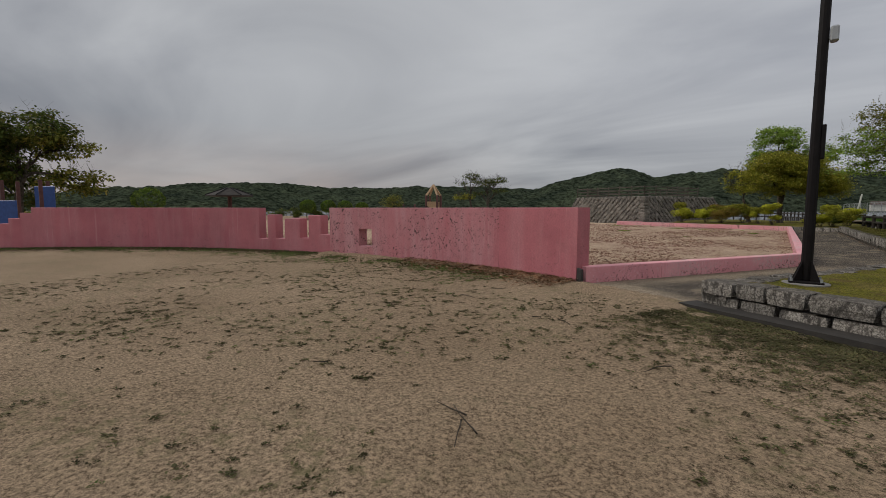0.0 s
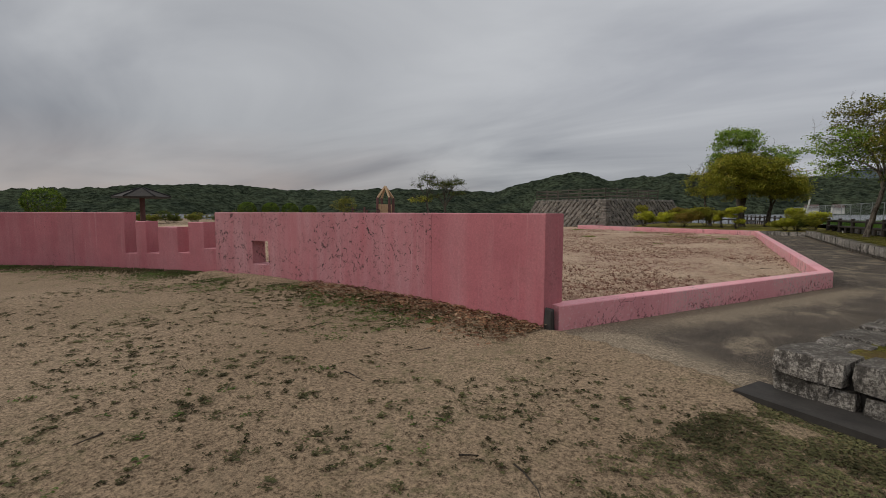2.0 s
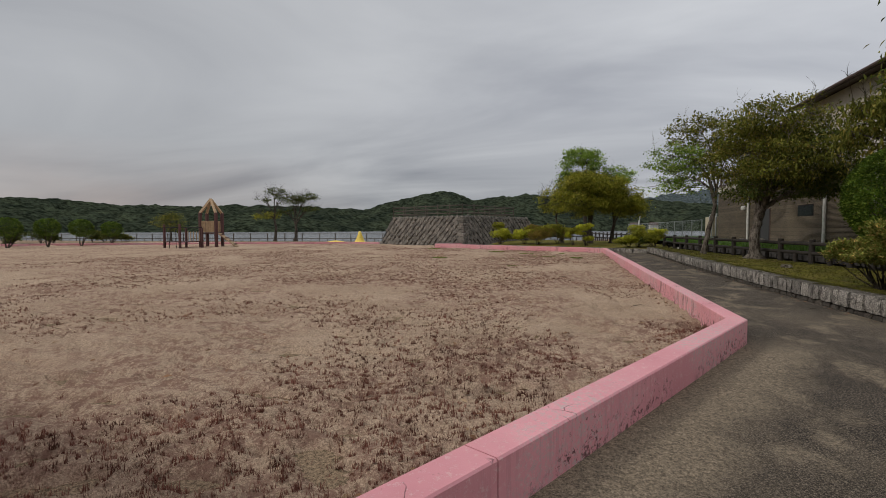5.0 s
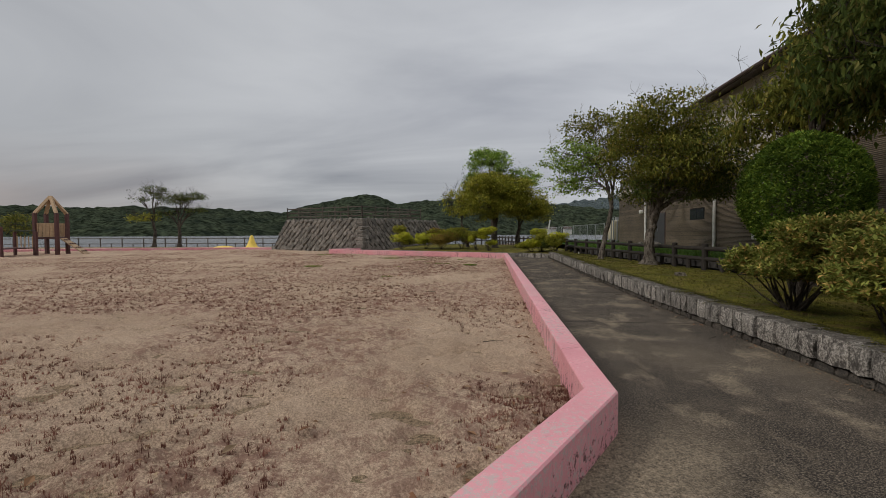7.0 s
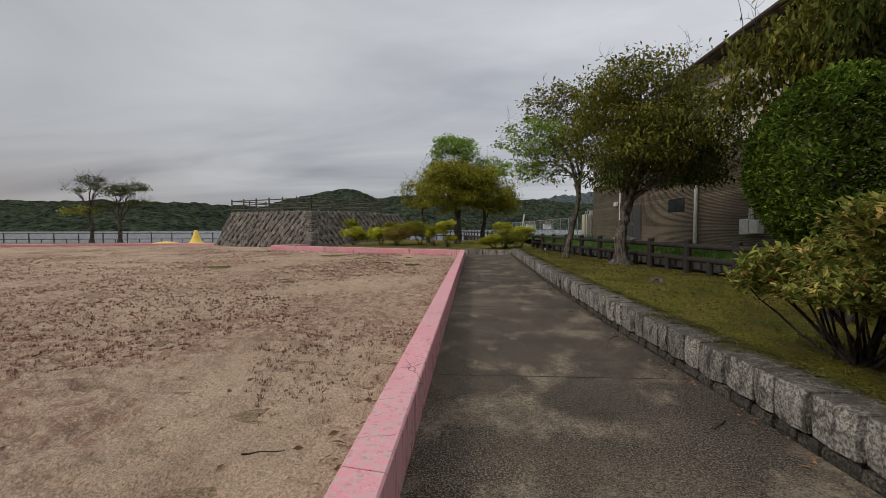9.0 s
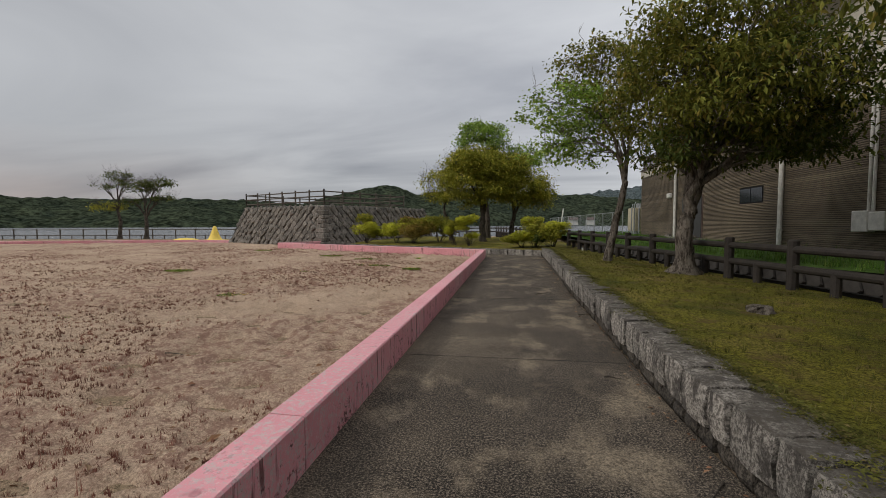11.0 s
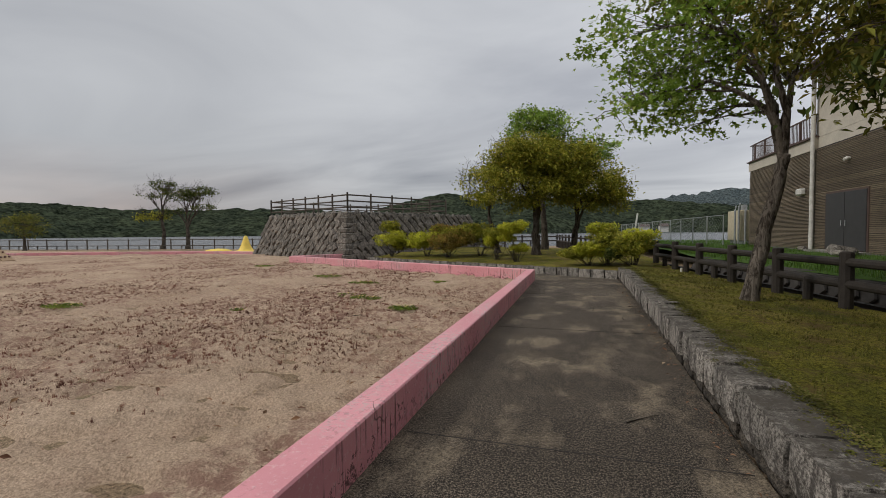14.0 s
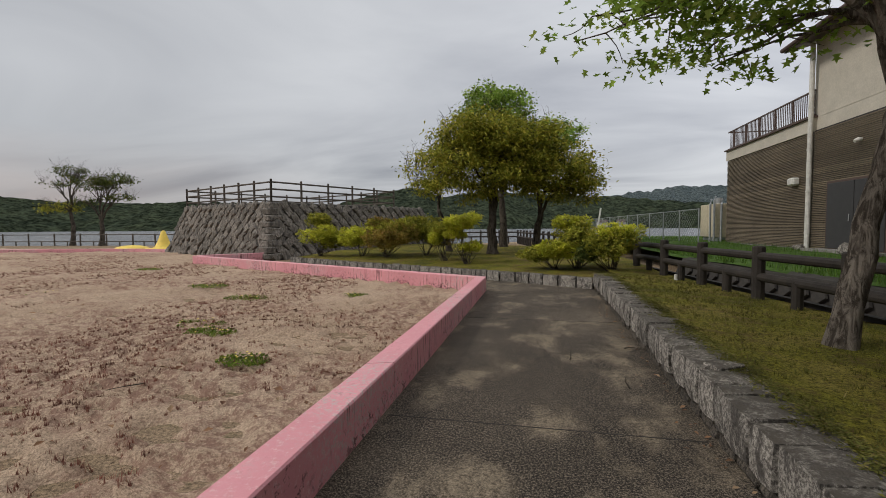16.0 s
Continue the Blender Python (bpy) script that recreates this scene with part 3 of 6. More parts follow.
def build_path():
    left = [(-3.35, 8.45), (-3.05, 8.8)] + LOW_LINE[1:3] + [(-12.3, 44.3)]
    right = [(-10.2, 46.0)] + BED_LINE[::-1][:2] + [(3.3, 38.8)] + KERB_LINE[::-1][1:] + [(-1.45, 7.05), (-2.1, 7.5), (-2.8, 8.0)]
    poly = left + right
    bm = bmesh.new()
    vs = [bm.verts.new((x, y, 0.016)) for x, y in poly]
    f = bm.faces.new(vs)
    bmesh.ops.triangulate(bm, faces=[f])
    me = bpy.data.meshes.new("path")
    bm.to_mesh(me)
    bm.free()
    me.materials.append(M_ASPH)
    tagged(new("path", me), "dark worn asphalt path with sandy patches", "path", kind="structure")


def build_joints():
    for y in (19.4, 23.3, 27.2, 31.1, 35.0):
        g = Geo().box(((low_x(y) + kerb_x(y)) / 2, y, 0.018), (kerb_x(y) - low_x(y) - 0.1, 0.009, 0.003))
        tagged(g.make("trim_joint", M_DCONC), "thin joint across the path", "joint", kind="structure")


HILL_NEAR = [(-180, 1.4), (-110, 1.2), (-84, 1.2), (-79, 1.5), (-74, 2.2), (-70, 2.2), (-66, 2.7), (-61, 2.95), (-57, 2.9), (-50, 2.6), (-45, 2.6), (-40, 2.75),
             (-34, 2.8), (-30, 2.75), (-26, 2.35), (-22.5, 3.6), (-19, 4.5), (-16, 4.85), (-14, 4.5), (-12, 3.65), (-9, 3.9), (-5.5, 4.2), (-1, 3.9),
             (4, 3.75), (8, 3.55), (12, 3.1), (16, 2.5), (21, 2.1), (28, 2.0), (45, 2.4), (100, 1.6), (180, 1.4)]
HILL_FAR = [(-180, 0.5), (0, 0.8), (6, 3.2), (11, 3.9), (16, 4.3), (20, 4.2), (27, 3.8), (40, 2.5), (60, 1.0), (180, 0.5)]


def build_hill(name, knots, r0, r1, mat, label, az0, az1, step, rough, tilt=0.0):
    g = Geo()
    azs = np.arange(az0, az1 + 0.01, step)
    rows = 22
    for az in azs:
        el = poly_at(knots, az)
        for k in range(rows):
            t = k / (rows - 1)
            rk = r0 + (r1 - r0) * t + 40 * math.sin(az * 0.21) * (1 - 0.5 * t)
            h = -2 + (r1 * math.tan(radians(el)) + 3.5) * t ** 0.72
            a = radians(az)
            x, y = rk * math.sin(a), 20 + rk * math.cos(a)
            b2 = 1.0 * (min(1, 3 * t) if k else 0)
            h += rough * b2 * (noise.fractal(Vector((x * 0.03, y * 0.03, 1.0)), 0.9, 2.0, 4) + 0.9 * abs(noise.noise(Vector((x * 0.09, y * 0.09, 5)))))
            g.v.append((x, y, h))
    for i in range(len(azs) - 1):
        for k in range(rows - 1):
            a = i * rows + k
            g.f.append((a, a + 1, a + rows + 1, a + rows))
    tagged(g.make(name, mat, smooth=False, fix=False), label, "hill", kind="structure")


# ---- curved pink wall ----
def wall_piece(name, d0, d1, z1, mat, parent, z0=-0.1, gap=0.004):
    """A stretch of the curved wall from d0 to d1 degrees, up to z1."""
    n = max(1, int(abs(d1 - d0) / 1.0))
    k = gap / ARC_R * 57.3
    g = Geo()
    b = 0.012
    prof = [(0, z0), (0, z1 - b), (b, z1), (ARC_T - b, z1), (ARC_T, z1 - b), (ARC_T, z0)]
    m = len(prof)
    for i in range(n + 1):
        d = lerp(d0 + k, d1 - k, i / n)
        for r, z in prof:
            x, y = arc(d, ARC_R + r)
            g.v.append((x, y, z))
    for i in range(n):
        for j in range(m - 1):
            a = i * m + j
            g.f.append((a, a + m, a + m + 1, a + 1))
    g.f += [tuple(range(m)), tuple(range(n * m, n * m + m))[::-1]]
    return g.make(name, mat, parent)


def build_curved_wall():
    w = thing("wall_curved", "curved pink painted concrete wall with flaking paint", "wall", kind="structure")
    wall_piece("wall_panel", 12.75, 19.85, WALL_H, M_PINK, w)
    # worn panel round the little window
    wall_piece("wall_panel", -2.5, 12.75, WALL_H, M_PINKW, w)
    wall_piece("wall_panel", -8.2, -4.2, WALL_H, M_PINKW, w, gap=0)
    wall_piece("wall_panel", -4.2, -2.5, 0.33, M_PINKW, w, gap=-0.001)
    wall_piece("wall_panel", -4.2, -2.5, WALL_H, M_PINKW, w, z0=0.87, gap=-0.001)
    # broken battlement
    for d0, d1, z in ((-18.1, -16.9, 0.44), (-16.9, -15.8, 1.29), (-15.8, -14.5, 0.46), (-14.5, -12.4, 1.15), (-12.4, -11.15, 0.50), (-11.15, -9.5, 1.28), (-9.5, -8.2, 0.64)):
        wall_piece("wall_panel", d0, d1, z, M_PINK, w, gap=0)
    for d0, d1 in ((-23.5, -18.1), (-33, -23.5), (-46.4, -33)):
        wall_piece("wall_panel", d0, d1, WALL_H, M_PINK, w)
    for i in range(6):
        wall_piece("wall_panel", -47.6 - 1.2 * i, -46.4 - 1.2 * i, WALL_H - 0.2 * (i + 1), M_PINK, w, gap=0)
    # dark block stands in for the shaded gap at the wall's end
    x, y = arc(19.9, ARC_R + 0.05)
    g = Geo()
    rng = random.Random(5)
    g.cham((x + 0.03, y - 0.02, 0.15), (0.12, 0.13, 0.33), 0.012, jit=0.022, rng=rng)
    g.make("broken_heel", M_MORT, w)


def mitre(line, w):
    """The line moved w to its left."""
    out = []
    for i, p in enumerate(line):
        p = Vector(p)
        ds = []
        if i:
            ds.append((p - Vector(line[i - 1])).normalized())
        if i < len(line) - 1:
            ds.append((Vector(line[i + 1]) - p).normalized())
        ns = [Vector((-d.y, d.x)) for d in ds]
        n = sum(ns, Vector((0, 0))).normalized()
        out.append(p + n * (w / max(0.3, n.dot(ns[0]))))
    return out


def band(name, line, w, h, mat, parent, cuts, gap=0.005, z0=-0.08):
    """A low wall along a line, cut into sections."""
    inner = mitre(line, w)
    lens = [0.0]
    for a, c in zip(line, line[1:]):
        lens.append(lens[-1] + (Vector(c) - Vector(a)).length)

    def at(s, ln):
        for i in range(len(lens) - 1):
            if s <= lens[i + 1] + 1e-6:
                t = (s - lens[i]) / (lens[i + 1] - lens[i])
                return Vector(ln[i]).lerp(Vector(ln[i + 1]), t)
        return Vector(ln[-1])
    stops = [0.0] + [c for c in cuts if c < lens[-1]] + [lens[-1]]
    for s0, s1 in zip(stops, stops[1:]):
        ss = [s0 + (gap if s0 else 0)] + [q for q in lens if s0 + 0.05 < q < s1 - 0.05] + [s1 - gap]
        g = Geo()
        b = 0.012
        for s in ss:
            o, i2 = at(s, line), at(s, inner)
            d = (i2 - o).normalized()
            for p, z in ((o, z0), (o, h - b), (o + d * b, h), (i2 - d * b, h), (i2, h - b), (i2, z0)):
                g.v.append((p.x, p.y, z))
        for i in range(len(ss) - 1):
            for j in range(5):
                a = i * 6 + j
                g.f.append((a, a + 6, a + 7, a + 1))
        e = (len(ss) - 1) * 6
        g.f += [tuple(range(6)), tuple(range(e, e + 6))[::-1]]
        g.make(name, mat, parent)


def build_low_walls():
    w = thing("wall_low", "low pink painted concrete edging wall, cracked and mould-stained", "wall", kind="structure")
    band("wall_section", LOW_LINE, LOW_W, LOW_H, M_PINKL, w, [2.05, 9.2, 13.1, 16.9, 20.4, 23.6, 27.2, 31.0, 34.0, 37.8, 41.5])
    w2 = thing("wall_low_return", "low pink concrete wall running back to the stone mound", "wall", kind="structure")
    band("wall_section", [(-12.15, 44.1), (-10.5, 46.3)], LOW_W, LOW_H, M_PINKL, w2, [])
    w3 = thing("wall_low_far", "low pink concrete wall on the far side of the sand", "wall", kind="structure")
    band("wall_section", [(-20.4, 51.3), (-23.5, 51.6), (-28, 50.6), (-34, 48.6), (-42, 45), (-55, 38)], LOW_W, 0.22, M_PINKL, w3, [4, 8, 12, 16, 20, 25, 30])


# ---- castle-like stone mound ----
def stone_mesh(rng, name, mat, sx, sy, d):
    """A squared quarried stone set on its corner, face up along z."""
    n = 4
    g = Geo()
    ring = []
    for k in range(n):
        a = 2 * math.pi * (k + rng.uniform(-0.07, 0.07)) / n
        q = rng.uniform(0.97, 1.10)
        ring.append((sx * q * math.cos(a), sy * q * math.sin(a)))
    for s, z in ((1.0, -0.08), (1.0, d * 0.5), (0.90, d)):
        g.v += [(x * s, y * s, z + (rng.uniform(-0.018, 0.018) if z > 0 else 0)) for x, y in ring]
    g.v.append((rng.uniform(-0.06, 0.06), rng.uniform(-0.06, 0.06), d * rng.uniform(1.0, 1.5)))
    for lv in (0, 1):
        g.f += [(lv * n + k, lv * n + (k + 1) % n, (lv + 1) * n + (k + 1) % n, (lv + 1) * n + k) for k in range(n)]
    g.f += [(2 * n + k, 2 * n + (k + 1) % n, 3 * n) for k in range(n)]
    me = bpy.data.meshes.new(name)
    me.from_pydata(g.v, [], g.f)
    me.materials.append(mat)
    return me


def build_castle():
    c = thing("stone_mound", "battered mound of dark fitted stones like a castle base", "stone wall", kind="structure")
    P, L, R, H = CAST_P, CAST_L, CAST_R, CAST_H
    ln_l, ln_r, bat = 11.0, 12.6, 0.62
    base = [P, P + L * ln_l, P + L * ln_l + R * ln_r, P + R * ln_r]
    top = [P + (L + R) * bat, P + L * (ln_l - 1.2) + R * bat, P + L * (ln_l - 1.2) + R * (ln_r - bat), P + L * bat + R * (ln_r - bat)]
    g = Geo()
    g.v = [(p.x, p.y, -0.1) for p in base] + [(p.x, p.y, H) for p in top]
    g.f = [(4, 5, 6, 7), (0, 1, 5, 4), (1, 2, 6, 5), (2, 3, 7, 6), (3, 0, 4, 7)]
    g.make("core", M_MORT, c)
    cap = Geo()
    cap.prism([(p.x, p.y) for p in top], H - 0.02, H + 0.05)
    cap.make("deck", M_CONC, c)
    rng = random.Random(11)
    meshes = [stone_mesh(rng, "stone", M_CAST, 0.262, 0.262, rng.uniform(0.04, 0.14)) for _ in range(20)]
    quoins = []
    for _ in range(6):
        q = Geo().cham((0, 0, 0), (0.82, 0.50, 0.30), 0.045, jit=0.025, rng=rng)
        me = bpy.data.meshes.new("quoin")
        me.from_pydata(q.v, [], q.f)
        me.materials.append(M_CAST)
        quoins.append(me)

    def face(b0, b1, t0, t1):
        B0, B1, T0, T1 = [Vector((p.x, p.y, z)) for p, z in ((b0, 0), (b1, 0), (t0, H), (t1, H))]
        hgt = (T0 - B0).length
        u = (B1 - B0).normalized()
        up = ((T0 + T1) / 2 - (B0 + B1) / 2)
        up = (up - u * up.dot(u)).normalized()
        nrm = u.cross(up)
        if nrm.dot(Vector((1, -1, 0.2))) < 0 and nrm.y > 0:
            nrm = -nrm
        step = 0.285
        rows = int(hgt / step) + 1
        for i in range(rows):
            v = 0.13 + i * step
            if v > hgt - 0.06:
                break
            a, b2 = B0.lerp(T0, v / hgt), B1.lerp(T1, v / hgt)
            w = (b2 - a).length
            n = int(w / (2 * step))
            for j in range(n + 1):
                s = 0.42 + (j + 0.5 * (i % 2)) * 2 * step
                if s > w - 0.12:
                    continue
                p = a + (b2 - a) * (s / w) + nrm * rng.uniform(-0.015, 0.02) + u * rng.uniform(-0.02, 0.02) + up * rng.uniform(-0.02, 0.02)
                ob = new("stone", rng.choice(meshes))
                ob.parent = c
                m = Matrix((u, up, nrm)).transposed().to_4x4()
                ob.matrix_basis = Matrix.Translation(p) @ m @ Matrix.Rotation(rng.uniform(-0.28, 0.28), 4, "Z") @ Matrix.Diagonal((rng.uniform(0.86, 1.14), rng.uniform(0.86, 1.14), 1, 1))
    face(base[0], base[1], top[0], top[1])
    face(base[0], base[3], top[0], top[3])
    # long corner stones, laid in turn
    for k in range(9):
        t = (k + 0.5) / 9
        p = base[0].lerp(top[0], t)
        d, e = (L, R) if k % 2 else (R, L)
        ctr = p + d * 0.30 + e * 0.14
        ob = new("quoin", quoins[k % 6])
        ob.parent = c
        ob.matrix_basis = Matrix.Translation((ctr.x, ctr.y, t * H)) @ Matrix.Rotation(math.atan2(d.y, d.x), 4, "Z")
    # timber rail round the top
    r = thing("mound_railing", "weathered dark timber railing with three rails on the stone mound", "railing")
    ins = 0.12
    loop = [top[0] + (L + R) * ins, top[1] + (R - L) * ins, top[2] - (L + R) * ins, top[3] + (L - R) * ins]
    sides = ((loop[0], loop[1], 6), (loop[0], loop[0] + R * 8.5, 5), (loop[1], loop[1] + R * 8.5, 5), (loop[0] + R * 8.5, loop[1] + R * 8.5, 6))
    for a, b2, n in sides:
        for k in range(n + 1):
            if (a, k) in (((loop[0] + R * 8.5), 0),):
                continue
            p = a.lerp(b2, k / n)
            Geo().tube([(p.x, p.y, H), (p.x, p.y, H + 1.13), (p.x, p.y, H + 1.15)], [0.055, 0.055, 0.04], 8).make("post", M_RAIL, r)
        for z in (0.30, 0.66, 1.0):
            Geo().tube([(a.x, a.y, H + z), (b2.x, b2.y, H + z)], 0.042, 8).make("rail", M_RAIL, r)


# ---- granite retaining wall and kerb ----
def block_meshes(rng, n, s, b, jit, mat, name="granite_block"):
    """Split blocks: each face in four, worn back at edges and corners."""
    out = []
    for _ in range(n):
        ids, vs, fs = {}, [], []
        for i, j, k in itertools.product((-1, 0, 1), repeat=3):
            if i or j or k:
                e = abs(i) + abs(j) + abs(k)
                q = 1.0 - (0, 0.0, 0.6 * b, 1.5 * b)[e]
                ids[i, j, k] = len(vs)
                vs.append(tuple(s[a] / 2 * (t * q + rng.uniform(-jit, jit) + (0.5 * jit * t if e == 1 else 0)) for a, t in enumerate((i, j, k))))
        for a in range(3):
            u, w = (a + 1) % 3, (a + 2) % 3
            for sg in (-1, 1):
                for p, q in itertools.product((-1, 0), repeat=2):
                    ring = []
                    for du, dw in ((0, 0), (1, 0), (1, 1), (0, 1)):
                        t = [0, 0, 0]
                        t[a], t[u], t[w] = sg, p + du, q + dw
                        ring.append(ids[tuple(t)])
                    fs.append(tuple(ring if sg > 0 else ring[::-1]))
        me = bpy.data.meshes.new(name)
        me.from_pydata(vs, [], fs)
        me.materials.append(mat)
        out.append(me)
    return out


def lay_blocks(parent, line, depth, z0, z1, length, meshes, rng, gap=0.012, var=0.25, inset=0.0, name="granite_block"):
    """Blocks of unit meshes laid along a line whose right side is the face."""
    for a, c in zip(line, line[1:]):
        a, c = Vector(a), Vector(c)
        tot = (c - a).length
        d = (c - a) / tot
        nrm = Vector((d.y, -d.x))
        n = max(1, round(tot / length))
        cuts = [0] + sorted(min(tot, max(0, tot * (i + rng.uniform(-var, var)) / n)) for i in range(1, n)) + [tot]
        for s0, s1 in zip(cuts, cuts[1:]):
            w = s1 - s0 - gap
            p = a + d * ((s0 + s1) / 2) + nrm * (depth / 2 + inset + rng.uniform(-0.014, 0.014))
            ob = new(name, rng.choice(meshes))
            ob.parent = parent
            zz = z1 + rng.uniform(-0.012, 0.012)
            ob.matrix_basis = Matrix.Translation((p.x, p.y, (z0 + zz) / 2)) @ Matrix.Rotation(math.atan2(d.y, d.x) + rng.uniform(-0.012, 0.012), 4, "Z") @ Matrix.Diagonal((w, depth, zz - z0, 1))


PLANTER_FRONT = [(2.6, 5.75), (-0.9, 7.75)]


def build_granite():
    rng = random.Random(21)
    unit = block_meshes(rng, 18, (1, 1, 1), 0.07, 0.035, M_GRAN)
    w = thing("wall_granite", "retaining wall of rough split granite blocks beside the path", "stone wall", kind="structure")
    lay_blocks(w, KERB_LINE, 0.40, 0.10, 0.405, 0.33, unit, rng, gap=0.014)
    low = block_meshes(rng, 8, (1, 1, 1), 0.10, 0.05, M_RUBBLE, "base_stone")
    lay_blocks(w, KERB_LINE, 0.36, -0.05, 0.095, 0.24, low, rng, inset=0.03, name="base_stone")
    lay_blocks(w, PLANTER_FRONT, 0.42, 0.235, 0.44, 0.52, unit, rng, inset=0.0, gap=0.016)
    lay_blocks(w, PLANTER_FRONT, 0.44, 0.0, 0.215, 0.62, unit, rng, inset=0.03, gap=0.016)
    core = Geo()
    inn = mitre([PLANTER_FRONT[0]] + KERB_LINE, -0.12)
    inn2 = mitre([PLANTER_FRONT[0]] + KERB_LINE, -0.36)
    for a, c, e, f in zip(inn, inn[1:], inn2[1:], inn2):
        core.prism([tuple(a), tuple(c), tuple(e), tuple(f)], -0.05, 0.30)
    core.make("mortar", M_MORT, w)
    foot = thing("trim_footing", "damp concrete footing under the planter stones", "footing", kind="structure")
    a, c = Vector(PLANTER_FRONT[0]), Vector(PLANTER_FRONT[1])
    d = (c - a).normalized()
    nrm = Vector((-d.y, d.x))
    c2 = c + d * 0.12
    q = [a + nrm * 0.30, c2 + nrm * 0.30, c2 - nrm * 0.1, a - nrm * 0.1]
    Geo().prism([tuple(p) for p in q], -0.05, 0.085).make("footing", M_DCONC, foot)
    k = thing("kerb_bed", "kerb of grey granite blocks round the planted bed", "kerb", kind="structure")
    lay_blocks(k, BED_LINE, 0.16, -0.05, 0.29, 0.42, unit, rng, inset=0.0, var=0.1, gap=0.014)


def build_lawns():
    g = Geo()
    ys = np.arange(5.0, 42.01, 0.25)
    n = 24
    for y in ys:
        x0 = (kerb_x(y) + 0.36) if y >= 7.75 else (-0.9 + (7.75 - y) * 1.75 + 0.5)
        if y > 38.75:
            x0 = 3.6
        x1 = fence_x(y) + 0.35
        for k in range(n):
            t = k / (n - 1)
            x = lerp(x0, x1, t)
            z = LAWN_Z - 0.12 * t + 0.022 * fbm(x, y, 1.1) + 0.012 * fbm(x, y, 5, 3)
            g.v.append((x, y, z))
    g.f = [(j * n + k, j * n + k + 1, (j + 1) * n + k + 1, (j + 1) * n + k) for j in range(len(ys) - 1) for k in range(n - 1)]
    tagged(g.make("lawn", M_MOSS, smooth=True, fix=False), "short mossy yellow-green lawn behind the granite wall", "lawn", kind="structure")
    # planted bed between the stone mound and the path
    b = Geo()
    rows = 26
    for i in range(41):
        t = i / 40
        s = t * 2
        p = Vector(BED_LINE[2]).lerp(Vector(BED_LINE[1]), min(1, t / 0.78)) if t < 0.78 else Vector(BED_LINE[1]).lerp(Vector((4.9, 38.2)), (t - 0.78) / 0.22)
        q = Vector((-6.0, 58)).lerp(Vector((4.6, 52)), t)
        for j in range(rows):
            u = (j / (rows - 1)) ** 1.3
            x, y = lerp(p.x, q.x, u) + 0.1 * (1 - u), lerp(p.y + 0.12, q.y, u)
            b.v.append((x, y, 0.27 + 0.12 * min(1, u * 4) + 0.03 * fbm(x, y, 0.9)))
    b.f = [(i * rows + j, (i + 1) * rows + j, (i + 1) * rows + j + 1, i * rows + j + 1) for i in range(40) for j in range(rows - 1)]
    tagged(b.make("planted_bed", M_MOSS, smooth=True, fix=False), "mossy planted bed with shrubs and trees", "lawn", kind="structure")
    # grass field in front of the building, reaching the shore
    f = Geo()
    fx = np.linspace(0, 1, 30)
    fy = np.arange(8, 79, 1.0)
    for y in fy:
        x0 = max(fence_x(min(y, 42)) + 1.75, 5.0) - max(0, (y - 46) * 0.06)
        for t in fx:
            x = lerp(x0, 24, t ** 1.4)
            f.v.append((x, y, 0.52 + 0.15 * min(1, t * 6) + 0.05 * fbm(x, y, 0.4) - 0.25 * max(0, (y - 58) / 20)))
    n = len(fx)
    f.f = [(j * n + k, j * n + k + 1, (j + 1) * n + k + 1, (j + 1) * n + k) for j in range(len(fy) - 1) for k in range(n - 1)]
    tagged(f.make("lawn_building", M_MEADOW, smooth=True, fix=False), "long green grass in front of the building", "lawn", kind="structure")
    # drain between lawn and grass: dark lining of diagonal blocks
    dch = thing("drain_channel", "dark open drain lined with diagonal concrete blocks", "drain", kind="structure")
    a, c = (fence_x(8) + 0.30, 8), (fence_x(42.5) + 0.30, 42.5)
    g = Geo()
    w = 1.5
    prof = [(0.0, 0.34), (0.12, 0.34), (0.16, -0.55), (0.95, -0.55), (1.42, 0.50), (1.62, 0.55)]
    for x, y in (a, c):
        g.v += [(x + dx, y, z) for dx, z in prof]
    g.f = [(i, i + 1, i + 7, i + 6) for i in range(5)]
    g.make("lining", M_DCONC, dch)
    rng = random.Random(8)
    me = block_meshes(rng, 4, (0.40, 0.40, 0.05), 0.012, 0.004, M_DCONC, "lining_block")
    for i in range(58):
        for j in range(2):
            y = 17 + (i + 0.5 * j) * 0.43
            x = fence_x(y) + 0.30 + 1.10 + 0.14 * j
            ob = new("lining_block", rng.choice(me))
            ob.parent = dch
            ob.matrix_basis = Matrix.Translation((x, y, -0.12 + 0.33 * j)) @ Matrix.Rotation(radians(-66), 4, "Y") @ Matrix.Rotation(radians(45), 4, "Z") @ Matrix.Diagonal((0.74, 0.74, 1, 1))


M_MEADOW = mat_plain("meadow_soil_and_grass", (0.055, 0.095, 0.022), 0.95, var=0.35, scale=2.0, spec=0.05, bmp=0.8)


